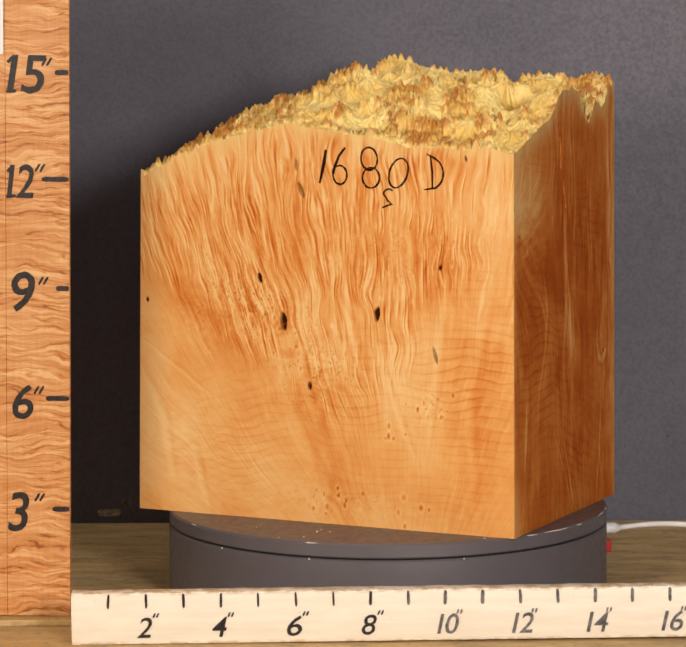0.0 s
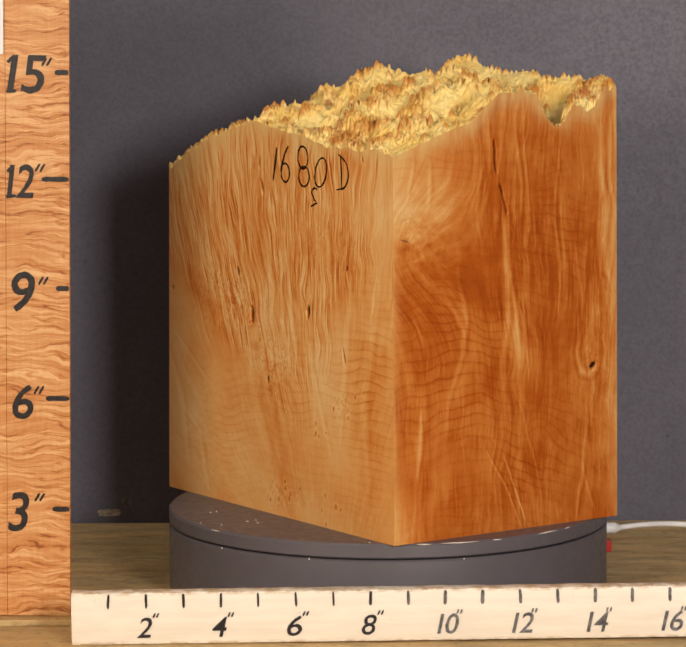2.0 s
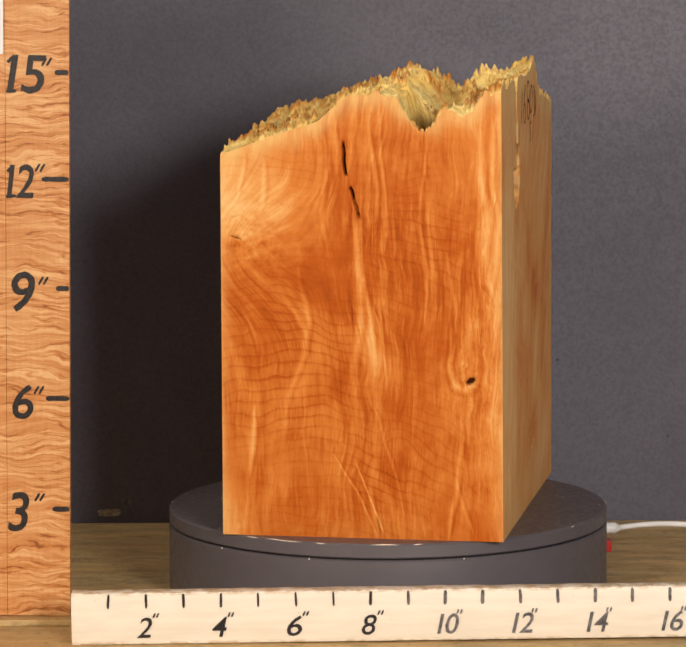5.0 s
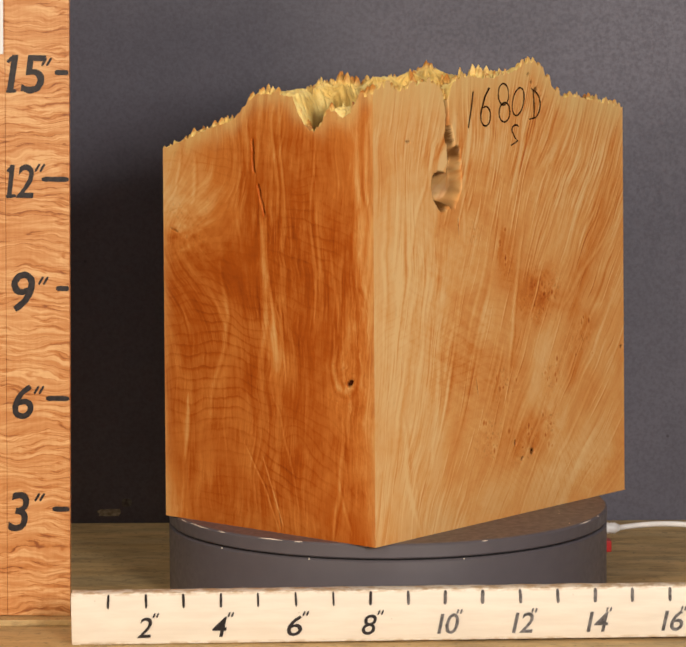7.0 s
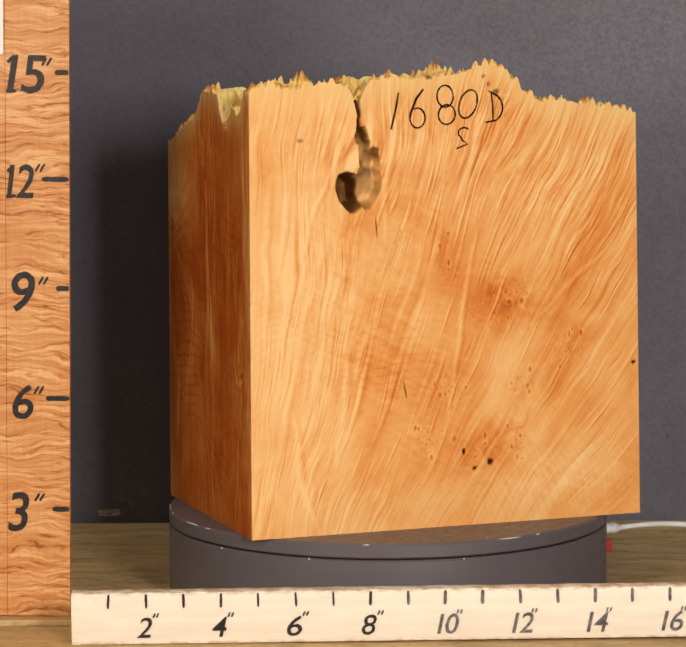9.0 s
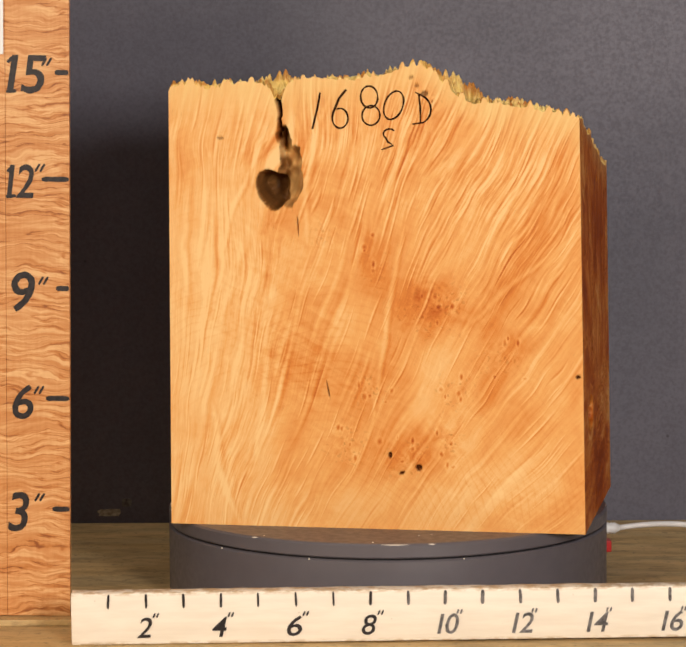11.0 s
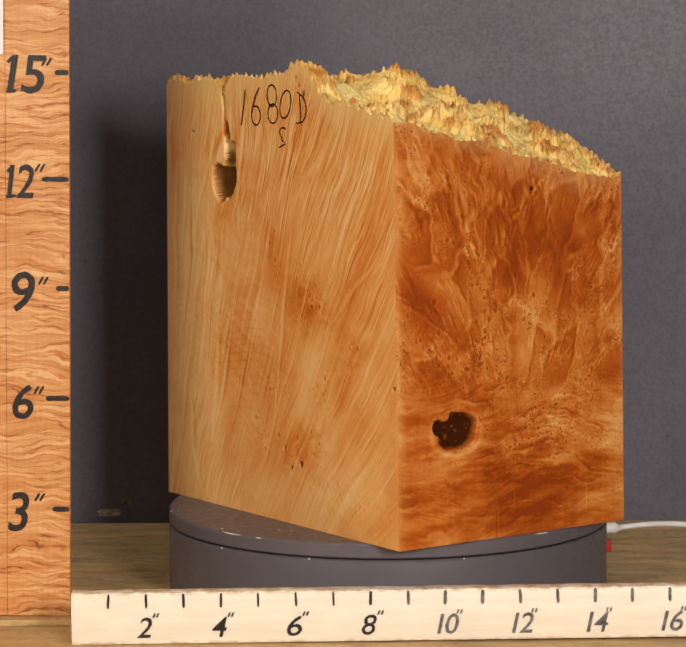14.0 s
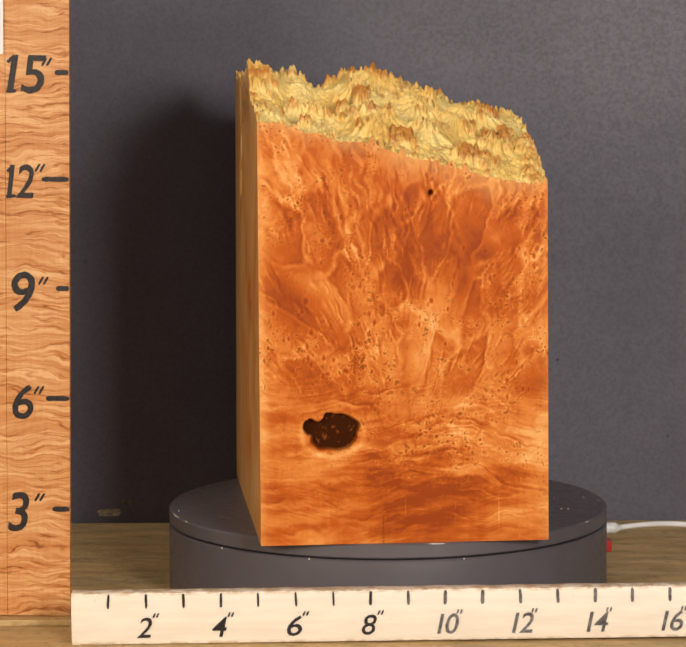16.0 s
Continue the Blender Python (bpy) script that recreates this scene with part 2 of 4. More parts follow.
WOOD, SKIN, MAPLE = figured_wood(), burl_skin(), curly_maple()
WALL, BENCH = wall_paint(), bench_wood()
CREAM = worn_cream()
GREY = plain("dark_grey_plastic", rgb(0.105, 0.092, 0.102), 0.42, 0.5, 0.025, 60)
BLACK = plain("gap_shade_black", rgb(0.012, 0.011, 0.012), 0.6, 0.3)
INK = plain("black_ink", rgb(0.025, 0.018, 0.018), 0.45, 0.4, 0.3, 300)
FADED = plain("faded_ink", rgb(0.16, 0.145, 0.14), 0.5, 0.3, 0.3, 300)
PEN = plain("marker_pen", rgb(0.060, 0.022, 0.010), 0.7, 0.05, 0.3, 400)
WHITE = plain("white_plastic", rgb(0.78, 0.76, 0.74), 0.4, 0.5, 0.04)
RED = plain("red_plastic", rgb(0.45, 0.012, 0.01), 0.35, 0.5, 0.08)
PAPER = plain("white_paper", rgb(0.82, 0.82, 0.82), 0.7, 0.2, 0.03)
CHIP = plain("bare_plaster", rgb(0.42, 0.36, 0.27), 0.8, 0.2, 0.3, 240)
ROOM = plain("room_paint", rgb(0.11, 0.10, 0.095), 0.8, 0.2, 0.05, 4)
CRUMB = plain("pale_shaving", rgb(0.75, 0.66, 0.55), 0.6, 0.3, 0.1, 500)


# ---- mesh helpers ----
def part(name, bm, material, parent=None, label=""):
    """Links a bmesh as one mesh object, under a thing or a part."""
    me = bpy.data.meshes.new(name)
    bm.to_mesh(me)
    bm.free()
    me.materials.append(material)
    ob = new(name, me)
    ob.parent = parent
    return tagged(ob, label)


def box(x0, x1, y0, y1, z0, z1, bevel=0.0, segments=2):
    bm = bmesh.new()
    bmesh.ops.create_cube(bm, size=1.0, matrix=Matrix.Translation(((x0 + x1) / 2, (y0 + y1) / 2, (z0 + z1) / 2)) @ Matrix.Diagonal((x1 - x0, y1 - y0, z1 - z0, 1)))
    if bevel:
        bmesh.ops.bevel(bm, geom=bm.edges[:], offset=bevel, segments=segments, affect="EDGES", profile=0.5)
    return bm


def lathe(profile, steps=96, centre=(0, 0, 0)):
    """A turned body round z: profile of (radius, z), closed at the axis."""
    bm = bmesh.new()
    rings = []
    for r, z in profile:
        if r < 1e-6:
            rings.append([bm.verts.new((centre[0], centre[1], centre[2] + z))])
        else:
            rings.append([bm.verts.new((centre[0] + r * math.cos(2 * math.pi * k / steps), centre[1] + r * math.sin(2 * math.pi * k / steps), centre[2] + z)) for k in range(steps)])
    for lo, hi in zip(rings, rings[1:]):
        for k in range(steps):
            q = [lo[k % len(lo)], lo[(k + 1) % len(lo)], hi[(k + 1) % len(hi)], hi[k % len(hi)]]
            q = list(dict.fromkeys(q))
            if len(q) > 2:
                f = bm.faces.new(q)
                f.smooth = True
    bmesh.ops.recalc_face_normals(bm, faces=bm.faces)
    return bm


def tube(points, radius, sides=12):
    """A round cord along points; radius may be a function of the position 0..1."""
    bm = bmesh.new()
    pts = [Vector(p) for p in points]
    rings = []
    for i, p in enumerate(pts):
        d = (pts[min(i + 1, len(pts) - 1)] - pts[max(i - 1, 0)]).normalized()
        a = d.cross(Vector((0, 0.3, 1))).normalized()
        b = d.cross(a)
        r = radius(i / (len(pts) - 1)) if callable(radius) else radius
        rings.append([bm.verts.new(p + r * (a * math.cos(2 * math.pi * k / sides) + b * math.sin(2 * math.pi * k / sides))) for k in range(sides)])
    for lo, hi in zip(rings, rings[1:]):
        for k in range(sides):
            bm.faces.new((lo[k], lo[(k + 1) % sides], hi[(k + 1) % sides], hi[k])).smooth = True
    bm.faces.new(rings[0]), bm.faces.new(rings[-1])
    bmesh.ops.recalc_face_normals(bm, faces=bm.faces)
    return bm


def sharpen(ob, degrees=35):
    ob.data.set_sharp_from_angle(angle=radians(degrees))
    return ob


# ---- the room ----
WALL_Y = 0.2635
wall = tagged(part("wall_north", box(-2.2, 2.2, WALL_Y, WALL_Y + 0.1, -0.76, 1.8), WALL), "dark grey painted wall with faint stains behind the bench", "wall", kind="structure")
for name, b in (("wall_south", (-2.2, 2.2, -3.6, -3.5, -0.76, 1.8)), ("wall_west", (-2.3, -2.2, -3.6, 0.3635, -0.76, 1.8)), ("wall_east", (2.2, 2.3, -3.6, 0.3635, -0.76, 1.8))):
    tagged(part(name, box(*b), ROOM), "plain painted room wall", "wall", kind="structure")
tagged(part("floor", box(-2.3, 2.3, -3.6, 0.3635, -0.86, -0.76), ROOM), "plain grey workshop floor", "floor", kind="structure")
tagged(part("ceiling", box(-2.3, 2.3, -3.6, 0.3635, 1.8, 1.9), ROOM), "plain painted ceiling", "ceiling", kind="structure")

bench = tagged(new("workbench"), "worn brown wooden workbench against a dark wall", "workbench")
part("benchtop", box(-1.1, 1.1, -0.52, WALL_Y - 0.001, -0.04, 0.0, 0.003), BENCH, bench)
for x in (-1.02, 1.02):
    for y in (-0.46, 0.2):
        part("leg", box(x - 0.035, x + 0.035, y - 0.035, y + 0.035, -0.76, -0.04, 0.003), BENCH, bench)

# ---- turntable ----
DECK = 0.0623
RADIUS = 0.1622
SPIN = 14.9175
turntable = tagged(new("turntable"), "dark grey round motorised display turntable on the bench", "turntable")
base = sharpen(part("base", lathe(((0, 0.0), (RADIUS - 0.001, 0.0), (RADIUS, 0.001), (RADIUS, 0.0495), (RADIUS - 0.0012, 0.0507), (0, 0.0507))), GREY, turntable))
# black filler whose colour stands in for the shade inside the groove
part("gap_shade_ring", lathe(((0, 0.0508), (RADIUS - 0.003, 0.0508), (RADIUS - 0.003, 0.0519), (0, 0.0519))), BLACK, turntable)
platter = sharpen(part("platter", lathe(((0, 0.0520), (RADIUS - 0.001, 0.0520), (RADIUS, 0.053), (RADIUS, DECK - 0.0014), (RADIUS - 0.0014, DECK), (0, DECK))), GREY, turntable, "flat grey turning platter"))
switch = part("switch", box(0.1585, 0.166, -0.006, 0.006, 0.0252, 0.0338, 0.001), RED, turntable, "small red rocker switch")

cable = tagged(new("power_cable"), "white power cable plugged into the turntable", "cable")
relief = [(0.0046 if k % 2 else 0.0036, 0.0012 * k) for k in range(9)]
plug = part("plug", lathe([(0, 0)] + relief + [(0.0024, 0.0122), (0, 0.0122)], 24), WHITE, cable, "ribbed white strain relief")
plug.matrix_basis = pose(0.1612, 0.012, 0.0402, 0, 90, 0)
cord = [(0.172 + 0.0065 * k, 0.012 + 0.0012 * k, 0.0402 + 0.0018 * math.sin(min(k, 14) * 0.36) - (0.0009 * (k - 8) ** 1.35 if k > 8 else 0)) for k in range(18)]
cord += [(cord[-1][0] + 0.02 * k, cord[-1][1] + 0.006 * k, max(0.0022, cord[-1][2] - 0.008 * k)) for k in range(1, 12)]
part("cord", tube(cord, 0.0021), WHITE, cable)


# ---- rulers ----
def lettering(name, text, x, y, z, wide, high, material, parent, shear=0.2, weight=0.0):
    """Raised painted writing in the built-in font, fitted to a box on an upright face."""
    data = bpy.data.curves.new(name, "FONT")
    data.body, data.size, data.shear, data.offset, data.extrude = text, 0.04, shear, weight, 0.0002
    data.space_character = 0.82
    tmp = new(name + "_draft", data)
    me = bpy.data.meshes.new_from_object(tmp.evaluated_get(bpy.context.evaluated_depsgraph_get()))
    bpy.data.objects.remove(tmp)
    me.materials.clear()
    me.materials.append(material)
    xs, ys = [v.co.x for v in me.vertices], [v.co.y for v in me.vertices]
    fit = Matrix.Diagonal((wide / (max(xs) - min(xs)), high / (max(ys) - min(ys)), 1, 1)) @ Matrix.Translation((-min(xs), -min(ys), 0))
    me.transform(Matrix.Translation((x, y - 0.0002, z)) @ Matrix.Rotation(radians(90), 4, "X") @ fit)
    for v in me.vertices:
        v.co.x += 0.02 * wide * noise.noise(Vector((v.co.x * 400, v.co.z * 400, 2.0)))
        v.co.z += 0.02 * high * noise.noise(Vector((v.co.x * 400, v.co.z * 400, 9.0)))
    me.name = name
    ob = new(name, me)
    ob.parent = parent
    return ob


def dab(x0, z0, x1, z1, width, y, depth=0.0005):
    """One short brush mark, thicker in the middle, between two points of an upright face."""
    bm = bmesh.new()
    a, b = Vector((x0, z0)), Vector((x1, z1))
    d = (b - a).normalized()
    s = Vector((-d.y, d.x))
    rim = []
    steps = 9
    for side in (1, -1):
        for k in (range(steps) if side == 1 else range(steps - 1, -1, -1)):
            f = k / (steps - 1)
            w = width / 2 * (1 - abs(2 * f - 1) ** 8 * 0.45) * random.uniform(0.9, 1.1)
            p = a.lerp(b, f) + s * side * w
            rim.append(p)
    front = [bm.verts.new((p.x, y - depth, p.y)) for p in rim]
    back = [bm.verts.new((p.x, y + 0.0002, p.y)) for p in rim]
    bm.faces.new(front)
    for k in range(len(rim)):
        bm.faces.new((front[k], front[(k + 1) % len(rim)], back[(k + 1) % len(rim)], back[k]))
    bmesh.ops.recalc_face_normals(bm, faces=bm.faces)
    return bm


INCH = 0.0254
VY = -0.1215
upright = tagged(new("upright_ruler"), "upright curly maple ruler board with painted black inch numbers", "ruler")
upright.matrix_basis = pose(-0.2253, VY, 0.0045, 0, 0.81, 0)
part("board", box(-0.0441, 0.0, 0, 0.007, 0.0, 0.52, 0.0005), MAPLE, upright)
# each row: inches, left and foot of the number, its width and height, start of the tick, foot of the inch marks
for inches, left, low, wide, high, tick, level, mark, foot in (
        (3, -0.0436, 0.0602, 0.0150, 0.028, -0.0123, 0.0762, -0.0245, 0.0818),
        (6, -0.0401, 0.1397, 0.0147, 0.0245, -0.0166, 0.1544, -0.0248, 0.1575),
        (9, -0.0404, 0.2149, 0.0165, 0.028, -0.0094, 0.2314, -0.0215, 0.234),
        (12, -0.0434, 0.294, 0.0189, 0.0234, -0.0191, 0.3072, -0.0236, 0.3123),
        (15, -0.043, 0.3663, 0.0271, 0.0263, -0.0099, 0.3807, -0.0188, 0.3852)):
    lettering("numeral", str(inches), left, 0.0, low, wide, high, INK, upright, 0.14, 0.0005)
    if inches > 9:
        part("serif", dab(left - 0.0004, low + 0.0012, left + 0.0066, low + 0.0016, 0.0024, 0.0), INK, upright)
        part("serif", dab(left + 0.0006, low + high - 0.0052, left + 0.0045, low + high - 0.0014, 0.0024, 0.0), INK, upright)
    for k in range(2):
        part("inch_mark", dab(mark + 0.0034 * k, foot, mark + 0.0032 + 0.0034 * k, foot + 0.0055, 0.0016, 0.0), INK, upright)
    part("tick", dab(tick, level, -0.0004, level, 0.0036, 0.0), INK, upright)

# runs on unseen to the left, widened to block left_softbox from the wall
backing = tagged(part("backing_board", box(-0.40, -0.0442, 0.0004, 0.007, 0.0, 0.52, 0.0004), MAPLE), "curly maple board standing beside the ruler", "board")
backing.matrix_basis = pose(-0.2253, VY, 0.0045, 0, 0.81, 0)
card = tagged(part("white_card", box(-0.16, -0.0452, -0.0008, 0.0003, 0.3930, 0.50, 0.0002), PAPER), "white card fixed to the maple board", "card")
card.matrix_basis = pose(-0.2253, VY, 0.0045, 0, 0.81, 0)
tagged(part("wooden_strip", box(-0.75, -0.2190, VY - 0.012, VY + 0.03, 0.0, 0.0045, 0.0008), BENCH), "thin brown wooden strip lying under the ruler board", "wood strip")

ruler = tagged(new("bench_ruler"), "cream painted wooden ruler with hand-painted inch ticks and numbers", "ruler")
ruler.matrix_basis = pose(-0.2178, -0.1935, 0.0, 0, -0.28, 0.9)
bm = box(0.0, 0.53, 0.0, 0.013, 0.0, 0.0355, 0.0011, 2)
bmesh.ops.subdivide_edges(bm, edges=[e for e in bm.edges if abs(e.verts[0].co.x - e.verts[1].co.x) > 0.3], cuts=90)
for v in bm.verts:
    v.co.z += 0.0006 * noise.noise(Vector((v.co.x * 60, v.co.y * 30, 3.0))) * (v.co.z > 0.02)
    v.co.y += 0.0003 * noise.noise(Vector((v.co.x * 40, v.co.z * 60, 7.0)))
for f in bm.faces:
    f.smooth = True
sharpen(part("stick", bm, CREAM, ruler), 40)
for k in range(1, 21):
    x = k * INCH
    part("tick", dab(x + random.uniform(-0.0003, 0.0003), 0.0347, x + random.uniform(-0.0004, 0.0004), 0.0250, (0.0016 if k < 9 else 0.0022) + random.uniform(-0.0003, 0.0003), -0.0002), INK if k < 9 else FADED, ruler)
    if k % 2 == 0:
        ink = INK if k < 9 else FADED
        lettering("numeral", str(k), x - (0.0062 if k < 10 else 0.0058), -0.0004, 0.0046, 0.0102 if k < 10 else 0.0148, 0.0140, ink, ruler, 0.22, 0.0002)
        for j in range(2):
            part("inch_mark", dab(x + (0.0048 if k < 9 else 0.0078) + 0.0024 * j, 0.0184, x + (0.0062 if k < 9 else 0.0088) + 0.0024 * j, 0.0214, 0.0011, -0.0002), ink, ruler)

# scuffs on the wall
def flake(x, z, w, h, seed):
    bm = bmesh.new()
    rim = []
    for k in range(28):
        a = 2 * math.pi * k / 28
        r = 1 + 0.3 * noise.noise(Vector((math.cos(a) * 2, math.sin(a) * 2, seed)))
        c, s = math.cos(a), math.sin(a)
        rim.append((x + w * r * math.copysign(abs(c) ** 0.6, c), z + h * r * math.copysign(abs(s) ** 0.6, s)))
    front = [bm.verts.new((p, WALL_Y - 0.0004, q)) for p, q in rim]
    back = [bm.verts.new((p, WALL_Y + 0.0002, q)) for p, q in rim]
    bm.faces.new(front)
    for k in range(28):
        bm.faces.new((front[k], front[(k + 1) % 28], back[(k + 1) % 28], back[k]))
    bmesh.ops.recalc_face_normals(bm, faces=bm.faces)
    return bm


part("paint_chip", flake(-0.2288, 0.0082, 0.0095, 0.0030, 1.0), CHIP, wall, "pale chipped spot in the paint")
part("paint_chip", flake(-0.2142, 0.0165, 0.0042, 0.0034, 5.0), FADED, wall, "grey scuffed spot in the paint")


# ---- the block of burl wood ----
HX, HY = 0.149, 0.0998
rng = np.random.default_rng(7)
LATTICE = rng.random((64, 64, 8))


def grain_noise(x, y, layer=0):
    """Smooth value noise, -1..1, for arrays."""
    i, j = np.floor(x).astype(int), np.floor(y).astype(int)
    fx, fy = x - i, y - j
    fx, fy = fx * fx * (3 - 2 * fx), fy * fy * (3 - 2 * fy)
    g = LATTICE[:, :, layer]
    a, b = g[i % 64, j % 64], g[(i + 1) % 64, j % 64]
    c, d = g[i % 64, (j + 1) % 64], g[(i + 1) % 64, (j + 1) % 64]
    return 2 * ((a * (1 - fx) + b * fx) * (1 - fy) + (c * (1 - fx) + d * fx) * fy) - 1


def octaves(x, y, layer=0, n=3):
    return sum(grain_noise(x * 2 ** k + 7.3 * k, y * 2 ** k + 3.1 * k, (layer + k) % 8) * 0.55 ** k for k in range(n))


def rim_line(text):
    """A rim height as 'where:height' pairs in millimetres along a side."""
    pairs = [tuple(float(v) / 1000 for v in p.split(":")) for p in text.split()]
    xs, zs = zip(*pairs)
    return lambda u: np.interp(u, xs, zs)


RIM_A = rim_line("0:246 21:257 47:267 83:279 104:284 121:286 139:284 159:281 183:278 205:274 220:269 240:272 256:269 275:272 298:267")
RIM_B = rim_line("0:268 21:275 44:283 69:290 80:299 93:308 114:309 126:307 131:297 138:289 144:286 152:290 158:297 165:299 172:294 181:298 188:306 200:310")
RIM_C = rim_line("0:307 10:312 29:308 42:310 54:315 70:313 78:303 82:302 89:314 106:318 132:316 158:319 171:325 185:326 198:315 212:305 222:300 239:301 252:298 273:295 298:291")
RIM_D = rim_line("0:291 17:290 29:283 41:283 53:277 77:276 92:270 107:265 119:264 136:258 158:252 176:249 200:244")
NX, NY, NZ = 840, 560, 300


def build_heights():
    """Heights of the burl's natural surface over a grid, and how far each place stands out as a point or lies in a pit."""
    x, y = np.meshgrid(np.linspace(-HX, HX, NX + 1), np.linspace(-HY, HY, NY + 1), indexing="ij")
    a, b = (x + HX) / (2 * HX), (y + HY) / (2 * HY)
    fa, fc = RIM_A(x + HX), RIM_C(HX - x)
    fb, fd = RIM_B(y + HY), RIM_D(HY - y)
    corner = (1 - a) * (1 - b) * 0.246 + a * (1 - b) * 0.268 + a * b * 0.308 + (1 - a) * b * 0.291
    z = (1 - b) * fa + b * fc + (1 - a) * fd + a * fb - corner
    inner = np.clip(np.minimum(np.minimum(x + HX, HX - x), np.minimum(y + HY, HY - y)) / 0.03, 0, 1)
    z += 0.004 * np.sin(np.pi * a) * np.sin(np.pi * b)
    dx, dy = 2 * HX / NX, 2 * HY / NY

    def raise_cone(field, px, py, r, h, power, lobes=3, flute=0.22):
        ci, cj = int((px + HX) / dx), int((py + HY) / dy)
        n = int(r / dx) + 2
        i0, i1, j0, j1 = max(ci - n, 0), min(ci + n + 1, NX + 1), max(cj - n, 0), min(cj + n + 1, NY + 1)
        qx, qy = x[i0:i1, j0:j1] - px, y[i0:i1, j0:j1] - py
        d = np.hypot(qx, qy) / r
        d = d * (1 + flute * np.sin(lobes * np.arctan2(qy, qx) + px * 900) * np.clip(d * 4, 0, 1))
        field[i0:i1, j0:j1] = np.maximum(field[i0:i1, j0:j1], h * np.clip(1 - d, 0, 1) ** power)

    # mounds, some broad and some small, with smooth hollows between
    lumps = np.zeros_like(z)
    for _ in range(150):
        r = rng.uniform(0.006, 0.019)
        raise_cone(lumps, rng.uniform(-HX, HX), rng.uniform(-HY, HY), r, 0.0025 + r * rng.uniform(0.35, 0.62), 1.25, int(rng.integers(7, 13)), 0.2)
    lumps = 0.0095 * np.tanh(lumps / 0.0095)
    z += (lumps - 0.0045) * (0.2 + 0.8 * inner)
    z += 0.003 * octaves(x * 26, y * 26, 0, 2) * inner
    pit = np.exp(-(((x - HX + 0.034) / 0.028) ** 2 + ((y - 0.046) / 0.019) ** 2) ** 2)
    z -= 0.032 * pit
    for px, py, r, d in ((0.118, -0.004, 0.0125, 0.034), (0.0527, -0.075, 0.005, 0.014), (0.09, 0.07, 0.005, 0.01), (-0.02, -0.05, 0.004, 0.01), (-0.06, 0.03, 0.005, 0.009)):
        hole = np.exp(-((x - px) ** 2 + (y - py) ** 2) / r ** 2)
        z -= d * hole
        pit = np.maximum(pit, hole)
    # points: many small cones, in clusters on the mounds
    point = np.zeros_like(z)
    crowd = np.clip(0.7 + 1.0 * octaves(x * 30, y * 30, 4, 2), 0.03, 1.2)
    for _ in range(34000):
        px, py = rng.uniform(-HX, HX), rng.uniform(-HY, HY)
        ci, cj = int((px + HX) / dx), int((py + HY) / dy)
        near_rim = inner[ci, cj] < 0.12
        if rng.random() > (0.01 + 190 * max(lumps[ci, cj] - 0.0027, 0)) * crowd[ci, cj] + 0.09 * near_rim or pit[ci, cj] > 0.25:
            continue
        big = rng.random() ** 3
        raise_cone(point, px, py, 0.0008 + 0.0017 * big, 0.0020 + 0.0042 * big + 0.0018 * rng.random(), 0.5)
    z += point * (0.8 + 0.2 * inner)
    z += 0.0006 * octaves(x * 420, y * 420, 2, 2)
    return x, y, z, point, pit


TX, TY, TZ, POINT, PIT = build_heights()


def grid_mesh(name, co, flip=False):
    """A mesh from a grid of places of shape (n, m, 3)."""
    n, m = co.shape[:2]
    idx = np.arange(n * m).reshape(n, m)
    q = np.stack([idx[:-1, :-1], idx[1:, :-1], idx[1:, 1:], idx[:-1, 1:]], -1).reshape(-1, 4)
    if flip:
        q = q[:, ::-1]
    me = bpy.data.meshes.new(name)
    me.vertices.add(n * m)
    me.vertices.foreach_set("co", co.reshape(-1).astype(np.float32))
    me.loops.add(q.size)
    me.loops.foreach_set("vertex_index", q.reshape(-1).astype(np.int32))
    me.polygons.add(len(q))
    me.polygons.foreach_set("loop_start", np.arange(0, q.size, 4, dtype=np.int32))
    me.polygons.foreach_set("use_smooth", np.ones(len(q), bool))
    me.update(calc_edges=True)
    me.validate()
    return me


def store(me, name, a, b, c):
    at = me.attributes.new(name, "FLOAT_VECTOR", "POINT")
    at.data.foreach_set("vector", np.stack([a, b, c], -1).reshape(-1).astype(np.float32))


def blob(u, z, cu, cz, ru, rz, tilt=0.0):
    """A soft round patch, 1 in its middle; tilt in degrees."""
    c, s = math.cos(radians(tilt)), math.sin(radians(tilt))
    du, dz = u - cu, z - cz
    return np.exp(-(((c * du + s * dz) / ru) ** 2 + ((-s * du + c * dz) / rz) ** 2))


def sum_blobs(u, z, rows):
    return sum(r[0] * blob(u, z, *r[1:]) for r in rows)


def spot(u, z, cu, cz, ru, rz, tilt=0.0, ragged=0.25, seed=0.0, soft=0.24):
    """A hole with a ragged rim: 1 inside, 0 outside."""
    c, s = math.cos(radians(tilt)), math.sin(radians(tilt))
    du, dz = u - cu, z - cz
    d = np.hypot((c * du + s * dz) / ru, (-s * du + c * dz) / rz) + ragged * octaves(u * 130 + seed, z * 130 + seed, 3, 2)
    return np.clip((1 + soft / 2 - d) / soft, 0, 1)


